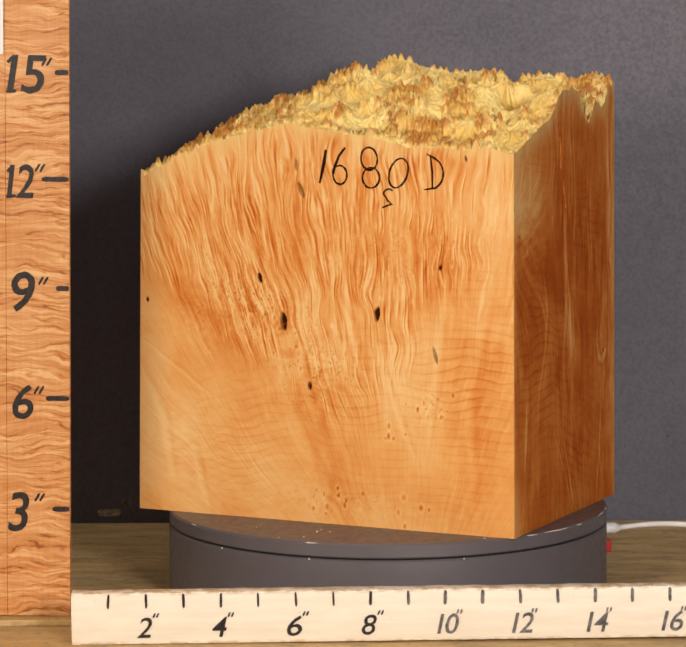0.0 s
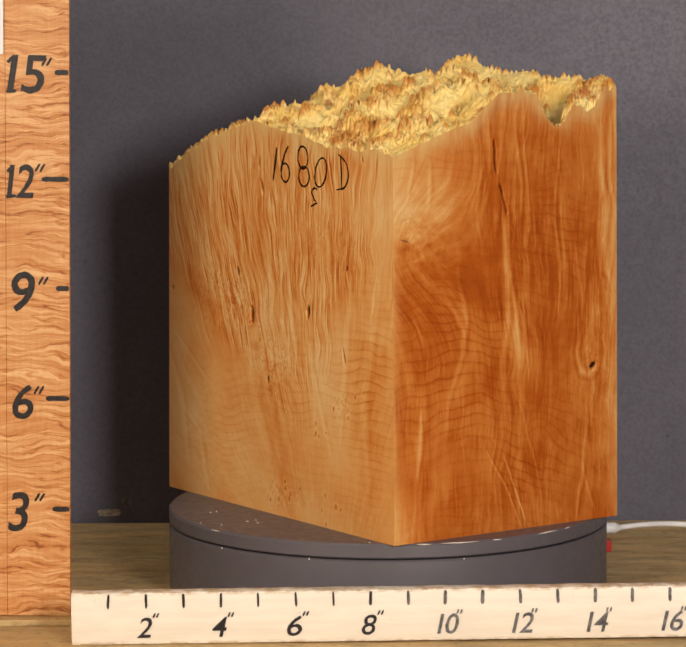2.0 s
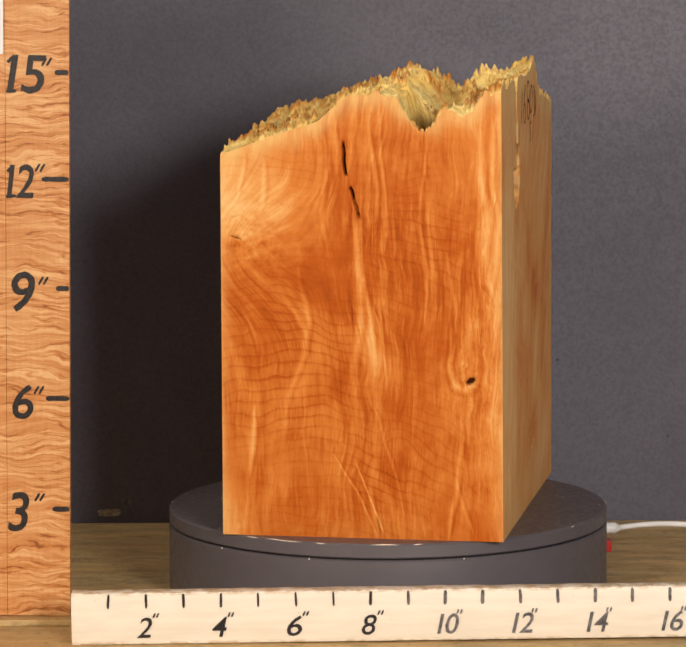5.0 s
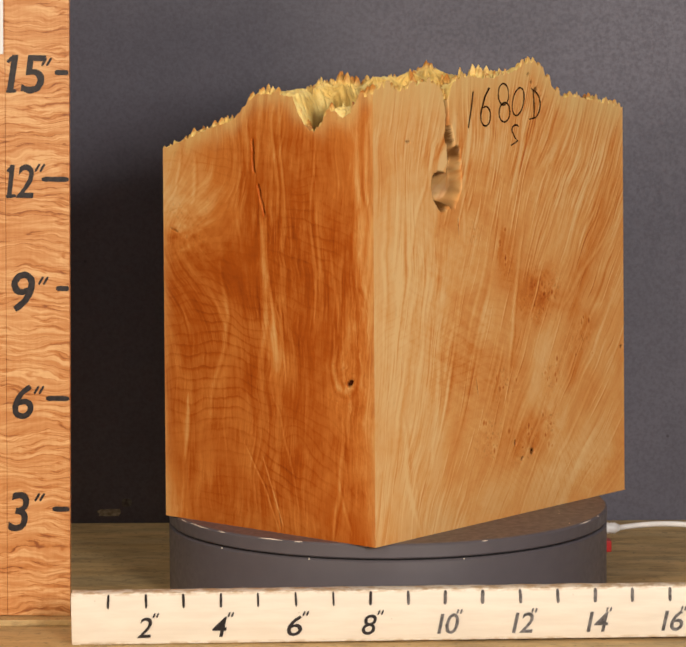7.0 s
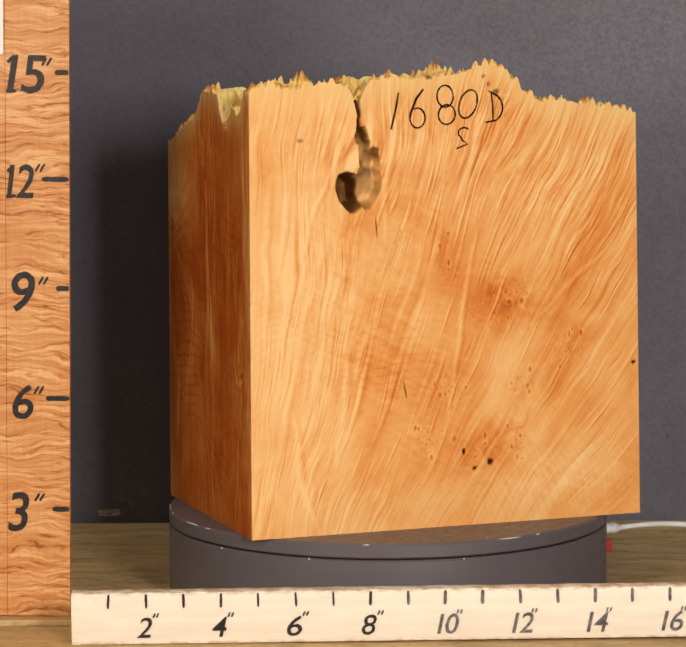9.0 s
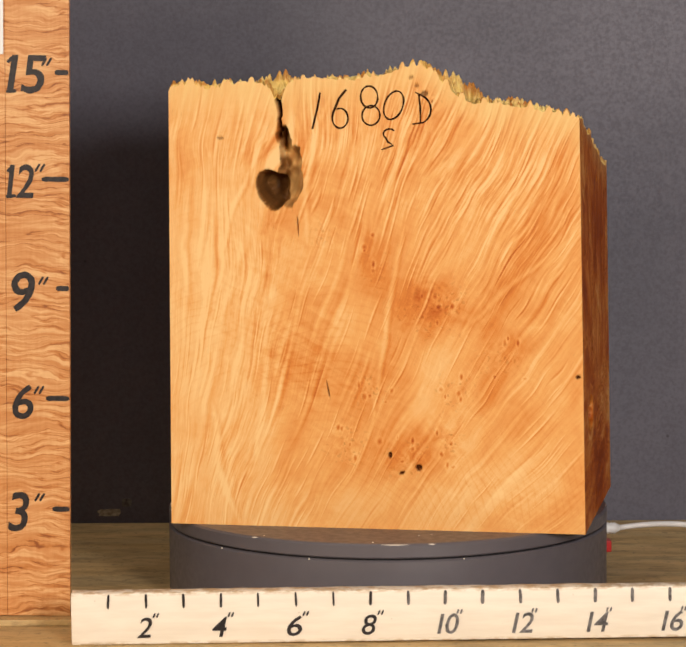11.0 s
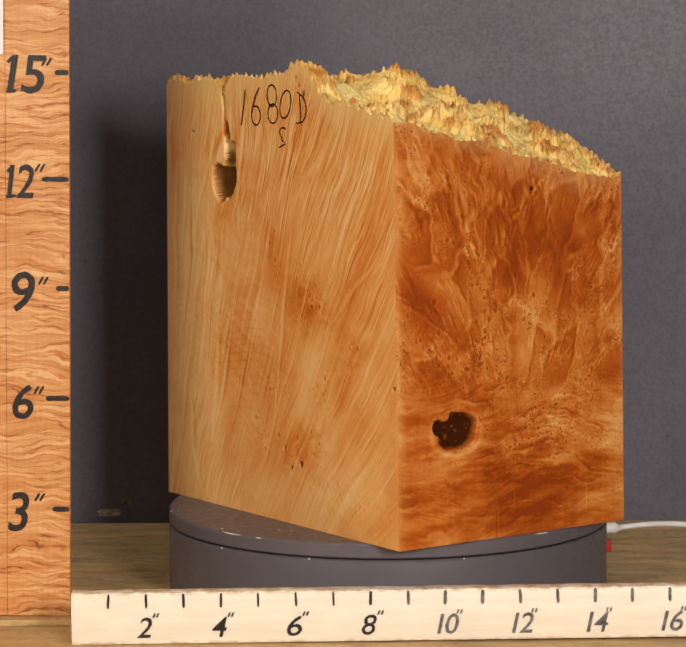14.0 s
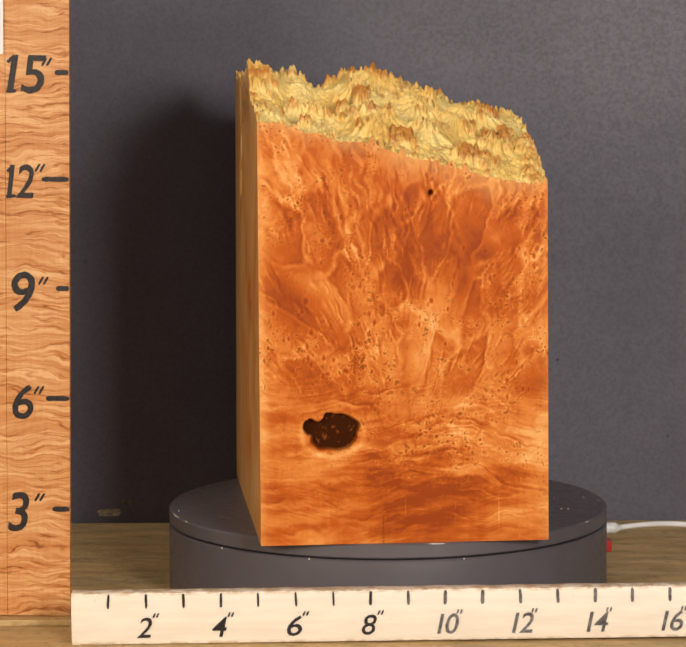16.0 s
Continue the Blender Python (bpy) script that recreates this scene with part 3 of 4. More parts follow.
def eyelets(u, z, centres, count, seed):
    """Little dark eyes in loose clusters."""
    pick = np.random.default_rng(seed)
    out = 0 * u
    for cu, cz in centres:
        for _ in range(count):
            pu, pz = cu + pick.normal(0, 0.007), cz + pick.normal(0, 0.008)
            ru, rz = pick.uniform(0.0005, 0.0013), pick.uniform(0.0006, 0.0019)
            d = np.hypot((u - pu) / ru, (z - pz) / rz)
            out = out + np.clip(1.4 - d, 0, 1) * pick.uniform(0.22, 0.5) - 0.09 * np.exp(-((d - 2.0) / 0.5) ** 2)
    return out


def wave_warp(u, z, amount, scale, layer):
    return u + amount * octaves(u * scale, z * scale * 0.6, layer, 3)


def streak(u, z, us, zs, wide, force=1.0, shade=0.6):
    """A ribbon of pale wood that climbs through the given places, with a dark line along one flank; positive is darker."""
    line = np.interp(z, zs, us) + 0.0012 * octaves(u * 30, z * 45, 2, 2)
    f = np.clip((z - zs[0]) / (zs[-1] - zs[0]), 0, 1)
    taper = np.sqrt(np.clip(4 * f * (1 - f), 0, 1))
    w = wide * (0.25 + 0.75 * taper)
    q = (u - line) / w
    return force * taper * (-np.exp(-q * q * 1.5) + shade * np.exp(-((q - 1.5) ** 2) * 3))


def feathers(u, z, s, t, seed, count, where, long, wide, force):
    """Many short lens-shaped strokes along the fibres, pale with a dark flank, where the field 'where' is high."""
    pick = np.random.default_rng(seed)
    out = np.zeros_like(u)
    n, m = u.shape
    du = u[1, 0] - u[0, 0]
    for _ in range(count):
        i, j = int(pick.integers(n)), int(pick.integers(m))
        l, w, a = long * pick.uniform(0.35, 1.0), wide * pick.uniform(0.4, 1.0), force * pick.uniform(0.4, 1.0) * (1 if pick.random() < 0.68 else -0.8)
        if pick.random() > where[i, j]:
            continue
        k = int((0.9 * l + 6 * w) / du) + 2
        h = int(1.5 * l / (z[i, -1] / (m - 1))) + 3
        win = (slice(max(i - k, 0), i + k + 1), slice(max(j - h, 0), j + h + 1))
        r = (t[win] - t[i, j]) / l
        q = (s[win] - s[i, j]) / (w * np.sqrt(np.clip(1 - r * r, 0.03, 1)))
        out[win] += a * np.clip(1 - r * r, 0, 1) * (-np.exp(-q * q * 1.6) + 0.8 * np.exp(-((q - 1.6) ** 2) * 2.2))
    return np.clip(out, -0.3, 0.34)


def lobes(u, z, seed, count, root, stretch, size):
    """Leaf-shaped fields of burl round a root: each shaded from flank to flank, with a pale seam."""
    pick = np.random.default_rng(seed)
    pu = u + 0.0035 * octaves(u * 55, z * 55, 1, 3)
    pz = z + 0.0035 * octaves(u * 55 + 9, z * 55, 3, 3)
    near, second = np.full_like(u, 9.0), np.full_like(u, 9.0)
    shade = np.zeros_like(u)
    for _ in range(count):
        cu, cz = pick.uniform(-0.01, 0.21), pick.uniform(0.085, 0.30)
        ang = math.atan2(cz - root[1], cu - root[0]) + pick.normal(0, 0.25)
        c, sn = math.cos(ang), math.sin(ang)
        a, b = (c * (pu - cu) + sn * (pz - cz)) / stretch, -sn * (pu - cu) + c * (pz - cz)
        d = np.hypot(a, b) + pick.uniform(-0.3, 0.3) * size
        # tone slopes from flank to flank: rounded shading painted on the flat face
        mine = pick.uniform(-0.08, 0.12) + np.clip(b / size, -1, 1) * pick.uniform(-0.14, 0.14) + np.clip(a / size, -1, 1) * 0.07
        closer = d < near
        second = np.where(closer, near, np.minimum(second, d))
        shade = np.where(closer, mine, shade)
        near = np.where(closer, d, near)
    gap = second - near
    rough = 0.6 + 0.6 * octaves(u * 90, z * 90, 5, 2)
    return shade * np.clip(gap / 0.0025, 0, 1) - 0.20 * rough * np.exp(-(gap / 0.0016) ** 2) + 0.07 * np.exp(-((gap - 0.0035) / 0.0016) ** 2)


def side_a(u, z):
    """Broad side: fibres fan up and out from low in the middle."""
    w = wave_warp(u, z, 0.005, 22, 0)
    w = w + 0.0015 * octaves(u * 70, z * 42, 5, 2) * np.clip((z - 0.07) / 0.06, 0, 1)
    spread = 1.35 - np.exp(-(z + 0.01) / 0.2)
    s = (w - 0.22) / spread
    t = z + 0.9 * (u - 0.22) ** 2
    border = np.interp(u, (0.0, 0.06, 0.12, 0.17, 0.20, 0.24, 0.298), (0.20, 0.150, 0.112, 0.078, 0.105, 0.155, 0.200)) + 0.012 * octaves(u * 45, z * 45, 3, 2)
    feathery = (1 - 0.75 * blob(u, z, 0.285, 0.235, 0.03, 0.045, 20)) / (1 + np.exp(-(z - border) / 0.009))
    strength = 0.22 + 0.8 * feathery
    tone = 0.29 + sum_blobs(u, z, ((0.26, 0.045, 0.155, 0.055, 0.012, -40), (0.3, 0.196, 0.192, 0.006, 0.035), (0.14, 0.155, 0.05, 0.010, 0.05, 12), (0.12, 0.272, 0.075, 0.012, 0.06),
        (0.10, 0.10, 0.20, 0.05, 0.05), (0.14, 0.245, 0.185, 0.03, 0.03, 30), (-0.2, 0.045, 0.06, 0.05, 0.05), (-0.14, 0.22, 0.10, 0.04, 0.05), (-0.18, 0.285, 0.21, 0.02, 0.06), (-0.12, 0.03, 0.22, 0.03, 0.04)))
    burl = sum_blobs(u, z, ((0.8, 0.105, 0.15, 0.06, 0.025, -38), (0.5, 0.21, 0.20, 0.07, 0.03), (0.8, 0.145, 0.105, 0.03, 0.025, -50), (0.9, 0.235, 0.085, 0.012, 0.014), (0.9, 0.16, 0.018, 0.035, 0.012), (0.5, 0.06, 0.15, 0.03, 0.03)))
    curl = sum_blobs(u, z, ((0.6, 0.27, 0.11, 0.03, 0.06), (0.6, 0.07, 0.05, 0.06, 0.05), (0.5, 0.21, 0.11, 0.04, 0.03)))
    marks = [(spot(u, z, 0.1199, 0.1436, 0.0026, 0.0056, 8, 0.2, 1), 0.004), (spot(u, z, 0.194, 0.151, 0.0022, 0.0048, -8, 0.4, 2), 0.003), (spot(u, z, 0.1347, 0.238, 0.0016, 0.0060, 22, 0.2, 3) * 0.62, 0.003),
             (spot(u, z, 0.1313, 0.255, 0.0013, 0.0044, 5, 0.2, 4) * 0.5, 0.002), (spot(u, z, 0.1405, 0.0984, 0.0015, 0.0024, 0, 0.3, 5), 0.002), (spot(u, z, 0.1015, 0.1735, 0.0014, 0.004, 20, 0.6, 6), 0.002),
             (spot(u, z, 0.2427, 0.1866, 0.0016, 0.0022, 0, 0.4, 7), 0.002), (spot(u, z, 0.0085, 0.155, 0.0012, 0.0016, 0, 0.3, 8), 0.002), (spot(u, z, 0.262, 0.2625, 0.0013, 0.0024, 15, 0.4, 11) * 0.8, 0.002), (spot(u, z, 0.238, 0.126, 0.0012, 0.0065, 16, 0.5, 9) * 0.6, 0.002)]
    tone = tone + eyelets(u, z, ((0.228, 0.085), (0.252, 0.092), (0.168, 0.020), (0.150, 0.016), (0.142, 0.108), (0.115, 0.135), (0.205, 0.062), (0.22, 0.018)), 5, 31)
    rings = z / 0.0062 + 3 * np.hypot(u - 0.3, z) 
    force = sum_blobs(u, z, ((0.8, 0.275, 0.11, 0.03, 0.06), (0.55, 0.20, 0.10, 0.06, 0.04), (0.4, 0.08, 0.05, 0.07, 0.05), (0.3, 0.23, 0.03, 0.06, 0.03)))
    tone = tone + feathers(u, z, s, t, 101, 3000, np.clip(feathery - 0.1, 0, 1) * np.clip(0.65 + 0.7 * octaves(u * 24, z * 20, 6, 2), 0.12, 1), 0.019, 0.0011, 0.33) + feathers(u, z, s, t, 102, 200, 0.9 * feathery + 0.10, 0.045, 0.0028, 0.16)
    tone = tone + feathery * (0.035 + 0.07 * octaves(s * 60, t * 14, 3, 3))
    tone = tone + streak(u, z, (0.03, 0.018, 0.0), (0.02, 0.075, 0.11), 0.004, 0.12) + streak(u, z, (0.058, 0.045, 0.004), (0.0, 0.05, 0.078), 0.0035, 0.12) + streak(u, z, (0.062, 0.035, 0.0), (0.085, 0.105, 0.128), 0.003, 0.12)
    tone = tone + streak(u, z, (0.152, 0.142, 0.123), (0.02, 0.06, 0.115), 0.006, -0.12, 0.3) + streak(u, z, (0.232, 0.240, 0.248), (0.06, 0.13, 0.185), 0.004, 0.13) + streak(u, z, (0.268, 0.262, 0.284), (0.03, 0.10, 0.20), 0.005, 0.12) + streak(u, z, (0.222, 0.207, 0.196), (0.05, 0.085, 0.13), 0.003, 0.12)
    return s, t, tone, burl, curl, marks, None, (strength, rings, force, 0.15 * blob(u, z, 0.13, 0.18, 0.12, 0.07))


def side_b(u, z):
    """Narrow side: upright orange grain with a pale streak, curl on one half, a long check near the top."""
    w = wave_warp(u, z, 0.005, 20, 1)
    bend = 0.045 * blob(u, z, 0.02, 0.20, 0.05, 0.04) + 0.2 * np.clip(0.07 - z, 0, 1) * (u - 0.09)
    s = w + bend
    t = z - 1.6 * (u - 0.05) ** 2
    v = z + 0.004 * octaves(u * 30, z * 30, 5, 2)
    q = u + 0.003 * octaves(u * 50, z * 40, 6, 2)
    tone = 0.66 + sum_blobs(q, v, ((-0.48, 0.010, 0.240, 0.055, 0.040, 12), (0.15, 0.065, 0.185, 0.035, 0.022, 15), (0.13, 0.03, 0.14, 0.035, 0.03), (-0.24, 0.101, 0.17, 0.005, 0.045, 4), (-0.2, 0.109, 0.125, 0.005, 0.022, 6),
        (-0.22, 0.195, 0.22, 0.010, 0.10), (-0.12, 0.19, 0.06, 0.012, 0.06), (-0.16, 0.125, 0.295, 0.06, 0.018), (0.1, 0.088, 0.24, 0.012, 0.035, 10), (0.10, 0.13, 0.205, 0.03, 0.04), (-0.17, 0.055, 0.105, 0.006, 0.028, -24),
        (-0.2, 0.023, 0.078, 0.004, 0.024, -3), (-0.16, 0.0, 0.11, 0.005, 0.14), (-0.26, 0.006, 0.012, 0.014, 0.025), (0.11, 0.12, 0.09, 0.035, 0.025), (0.1, 0.15, 0.14, 0.02, 0.04), (-0.15, 0.115, 0.035, 0.004, 0.03, 22), (-0.12, 0.036, 0.03, 0.006, 0.03, -14),
        (-0.16, 0.168, 0.125, 0.003, 0.025, -6), (-0.16, 0.185, 0.13, 0.003, 0.022, 6), (-0.14, 0.15, 0.18, 0.003, 0.05)))
    burl = 0.12 + 0.35 * blob(u, z, 0.02, 0.21, 0.03, 0.03) + 0.4 * blob(u, z, 0.175, 0.11, 0.02, 0.025)
    curl = sum_blobs(u, z, ((1.1, 0.045, 0.12, 0.05, 0.05), (0.8, 0.135, 0.22, 0.04, 0.05), (0.6, 0.12, 0.05, 0.07, 0.04), (0.5, 0.17, 0.16, 0.03, 0.04)))
    line = 0.0880 + np.interp(z, (0.22, 0.226, 0.243, 0.255, 0.275), (0.0115, 0.0105, 0.005, 0.0012, 0.0)) + 0.0006 * octaves(z * 300, z * 100, 2, 2)
    check = np.clip(1.6 - np.abs(u - line) / 0.0008, 0, 1) * np.clip((z - 0.222) / 0.003, 0, 1) * np.clip((0.276 - z) / 0.004, 0, 1) * np.clip((np.abs(z - 0.248) - 0.0035) / 0.002, 0, 1) * np.clip(0.35 + 1.3 * np.abs(octaves(z * 95, z * 40, 5, 2)) + (z > 0.25) * 0.2, 0, 1)
    marks = [(check, 0.006), (spot(u, z, 0.1773, 0.1115, 0.0028, 0.0016, 35, 0.5, 1), 0.002), (spot(u, z, 0.0092, 0.2090, 0.005, 0.0006, -18, 0.4, 2), 0.001), (spot(u, z, 0.1119, 0.008, 0.0006, 0.008, 10, 0.3, 4) * 0.4, 0.001)]
    curl = 0.25 * curl
    strength = 0.4 + 0.6 * blob(u, z, 0.10, 0.2, 0.025, 0.1) + 0.5 * blob(u, z, 0.19, 0.2, 0.02, 0.12)
    tone = tone - 0.35 * spot(u, z, 0.105, 0.030, 0.0006, 0.026, 22, 0.3, 5)
    rings = np.hypot((u - 0.045) * 0.85, v + 0.10) / 0.0068
    force = 0.08 + sum_blobs(u, z, ((0.7, 0.045, 0.125, 0.05, 0.05), (0.5, 0.14, 0.21, 0.03, 0.05), (0.6, 0.10, 0.05, 0.06, 0.04), (0.3, 0.03, 0.26, 0.04, 0.02)))
    tone = tone + streak(u, z, (0.093, 0.095, 0.098, 0.100, 0.096), (0.105, 0.13, 0.15, 0.18, 0.225), 0.0034, 0.26) + streak(u, z, (0.108, 0.107, 0.103), (0.112, 0.14, 0.185), 0.0022, 0.2) + streak(u, z, (0.118, 0.115, 0.112), (0.10, 0.13, 0.165), 0.0012, 0.15)
    tone = tone + streak(u, z, (0.046, 0.050, 0.060, 0.062, 0.055), (0.085, 0.105, 0.128, 0.15, 0.19), 0.0026, 0.17) + streak(u, z, (0.020, 0.022, 0.024), (0.04, 0.065, 0.092), 0.0022, 0.22) + streak(u, z, (0.112, 0.098, 0.078), (0.0, 0.03, 0.062), 0.0011, 0.26)
    tone = tone + streak(u, z, (0.131, 0.125, 0.112, 0.104), (0.012, 0.04, 0.085, 0.10), 0.0012, 0.14) + streak(u, z, (0.062, 0.058, 0.060), (0.05, 0.075, 0.10), 0.0012, 0.12)
    for at_u, lo, hi, w, a in ((0.144, 0.15, 0.285, 0.0016, 0.18), (0.150, 0.15, 0.23, 0.0018, 0.14), (0.186, 0.16, 0.285, 0.0030, 0.2), (0.194, 0.15, 0.29, 0.0022, 0.16), (0.109, 0.21, 0.30, 0.0018, 0.2), (0.116, 0.20, 0.305, 0.0014, 0.17), (0.080, 0.235, 0.30, 0.0018, 0.16), (0.163, 0.125, 0.21, 0.0016, 0.15), (0.028, 0.225, 0.265, 0.0022, 0.16), (0.014, 0.235, 0.268, 0.0016, 0.16), (0.075, 0.20, 0.265, 0.0020, 0.13)):
        tone = tone + streak(u + 0.0025 * np.sin(z * 60 + at_u * 90), z, (at_u, at_u + 0.001), (lo, hi), w, a)
    # a hooked fold beside the small knot, and crumpled pale wood in the upper corner
    hook = np.hypot((u - 0.1735) / 0.0095, np.minimum(z - 0.1235, 0) / 0.018) + 0.2 * octaves(u * 90, z * 45, 2, 2)
    tone = tone + np.clip((0.165 - z) / 0.03, 0, 1) * (z > 0.10) * (-0.17 * np.exp(-((hook - 1.0) / 0.15) ** 2) + 0.12 * np.exp(-((hook - 1.32) / 0.15) ** 2) + 0.1 * np.exp(-((hook - 0.66) / 0.15) ** 2))
    tone = tone + streak(u, z, (0.160, 0.167, 0.170), (0.0, 0.03, 0.07), 0.0022, 0.2) + streak(u, z, (0.178, 0.172, 0.166), (0.005, 0.025, 0.045), 0.0016, 0.16)
    crumple = blob(u, z, 0.018, 0.205, 0.03, 0.02)
    tone = tone + crumple * 0.2 * octaves(u * 90 + z * 60, z * 170 - u * 60, 1, 3)
    tone = tone + feathers(u, z, s, t, 104, 300, 0.25 + 0.5 * blob(u, z, 0.10, 0.24, 0.03, 0.08) + 0.4 * blob(u, z, 0.18, 0.22, 0.03, 0.08), 0.03, 0.0014, 0.11)
    return s, t, tone, burl, curl, marks, None, (strength, rings, force, 0 * u)


def side_c(u, z):
    """Broad side: fibres lean over towards one corner, a hollow below a split from the rim."""
    w = wave_warp(u, z, 0.005, 18, 2)
    s = 0.60 * (w + 0.03) / (z + 0.29) + 0.012 * blob(u, z, 0.06, 0.25, 0.03, 0.05) - 0.012 * blob(u, z, 0.105, 0.25, 0.03, 0.05)
    t = z + 0.5 * u
    tone = 0.235 + sum_blobs(u, z, ((0.30, 0.192, 0.158, 0.028, 0.02, 30), (0.22, 0.148, 0.19, 0.02, 0.03), (0.2, 0.12, 0.11, 0.04, 0.03), (0.2, 0.17, 0.05, 0.03, 0.02), (0.14, 0.24, 0.12, 0.02, 0.04, -30),
        (-0.14, 0.03, 0.18, 0.04, 0.08), (-0.12, 0.03, 0.03, 0.05, 0.04), (0.12, 0.085, 0.06, 0.012, 0.05), (0.15, 0.26, 0.2, 0.015, 0.06, -35), (-0.12, 0.26, 0.25, 0.04, 0.03), (0.16, 0.292, 0.09, 0.008, 0.03), (-0.1, 0.22, 0.03, 0.06, 0.02)))
    burl = sum_blobs(u, z, ((0.8, 0.19, 0.155, 0.03, 0.02, 20), (0.9, 0.17, 0.05, 0.018, 0.014), (0.9, 0.2, 0.065, 0.014, 0.014), (0.8, 0.128, 0.06, 0.014, 0.016), (0.7, 0.205, 0.10, 0.014, 0.012), (0.7, 0.145, 0.10, 0.012, 0.014),
        (0.6, 0.146, 0.188, 0.014, 0.016), (0.6, 0.115, 0.205, 0.01, 0.012), (0.6, 0.24, 0.125, 0.018, 0.014), (0.7, 0.185, 0.305, 0.012, 0.008)))
    curl = sum_blobs(u, z, ((0.8, 0.10, 0.12, 0.05, 0.05), (0.5, 0.05, 0.18, 0.04, 0.05), (0.5, 0.13, 0.23, 0.03, 0.04), (0.5, 0.25, 0.03, 0.06, 0.03)))
    tone = tone + 0.06 * octaves(s * 55, t * 9, 4, 3) + 0.03
    cave = spot(u, z, 0.0745, 0.2395, 0.0100, 0.0128, 14, 0.14, 1)
    ledge = np.maximum.reduce([spot(u, z, 0.0880, 0.2460, 0.0078, 0.0205, -5, 0.18, 2), spot(u, z, 0.0845, 0.2670, 0.0042, 0.0140, 4, 0.2, 3)])
    line = 0.0800 + 0.0012 * octaves(z * 140, z * 60, 4, 2)
    split = np.clip(2.0 - np.abs(u - line) / np.interp(z, (0.27, 0.29, 0.306), (0.0012, 0.0008, 0.0014)), 0, 1) * np.clip((z - 0.272) / 0.004, 0, 1)
    stains = [spot(u, z, 0.1802, 0.0445, 0.0021, 0.0021, 0, 0.15, 5), spot(u, z, 0.168, 0.0405, 0.0017, 0.0008, 20, 0.4, 6), spot(u, z, 0.1596, 0.053, 0.001, 0.0016, 0, 0.4, 7), spot(u, z, 0.2925, 0.1105, 0.002, 0.0012, 0, 0.4, 8),
              spot(u, z, 0.1148, 0.099, 0.0006, 0.006, 12, 0.4, 9) * 0.8, spot(u, z, 0.0935, 0.212, 0.0006, 0.008, 4, 0.4, 9) * 0.7, spot(u, z, 0.037, 0.2755, 0.0022, 0.0008, 0, 0.5, 3) * 0.6,
              spot(u, z, 0.1835, 0.3065, 0.0022, 0.0016, 20, 0.5, 12) * 0.7, spot(u, z, 0.1785, 0.312, 0.0018, 0.0014, -10, 0.5, 13) * 0.55, spot(u, z, 0.1890, 0.3015, 0.0014, 0.0014, 0, 0.5, 14) * 0.6, spot(u, z, 0.1740, 0.318, 0.0020, 0.0012, 30, 0.5, 15) * 0.5]
    marks = [(split, 0.012)] + [(m, 0.002) for m in stains]
    tone = tone + eyelets(u, z, ((0.168, 0.055), (0.202, 0.065), (0.130, 0.062), (0.145, 0.098), (0.207, 0.096), (0.146, 0.187), (0.195, 0.158), (0.240, 0.124)), 5, 17)
    combed = np.clip(0.10 + 0.9 * blob(u, z, 0.23, 0.25, 0.09, 0.08, -20) + 0.8 * blob(u, z, 0.12, 0.28, 0.08, 0.05) + 0.7 * blob(u, z, 0.04, 0.05, 0.05, 0.07) + 0.5 * blob(u, z, 0.27, 0.04, 0.05, 0.03), 0, 1)
    tone = tone + feathers(u, z, s, t, 105, 1100, combed, 0.032, 0.0014, 0.29) + feathers(u, z, s, t, 106, 220, 0.6 * combed + 0.3, 0.06, 0.0034, 0.17)
    tone = tone + streak(u, z, (0.147, 0.153, 0.158, 0.170), (0.075, 0.12, 0.165, 0.215), 0.0022, 0.2) + streak(u, z, (0.036, 0.046, 0.066), (0.19, 0.225, 0.27), 0.0022, 0.18) + streak(u, z, (0.014, 0.010, 0.016), (0.16, 0.20, 0.255), 0.0026, 0.16) + streak(u, z, (0.05, 0.036, 0.031), (0.0, 0.04, 0.09), 0.0028, 0.16)
    tone = tone + streak(u, z, (0.004, 0.018, 0.034), (0.0, 0.05, 0.13), 0.003, 0.14) + streak(u, z, (0.028, 0.04, 0.06), (0.12, 0.17, 0.22), 0.004, 0.12) + streak(u, z, (0.062, 0.068, 0.072), (0.05, 0.09, 0.15), 0.0026, 0.13) + streak(u, z, (0.21, 0.24, 0.29), (0.14, 0.17, 0.21), 0.003, 0.14) + streak(u, z, (0.10, 0.098, 0.104, 0.118), (0.20, 0.24, 0.27, 0.31), 0.0024, 0.16)
    swirl = np.hypot(u - 0.188, (z - 0.166) * 1.2) + 0.004 * octaves(u * 70, z * 70, 2, 2)
    tone = tone + 0.05 * np.exp(-(swirl / 0.02) ** 2) * np.sin(swirl * 1100 + 4 * octaves(u * 60, z * 60, 3, 2)) + 0.16 * blob(u, z, 0.178, 0.165, 0.012, 0.012)
    strength = 0.22 + 0.55 * blob(u, z, 0.24, 0.24, 0.08, 0.07, -20) + 0.6 * blob(u, z, 0.04, 0.04, 0.035, 0.06) + 0.5 * blob(u, z, 0.10, 0.28, 0.10, 0.04) + 0.35 * blob(u, z, 0.06, 0.19, 0.03, 0.06)
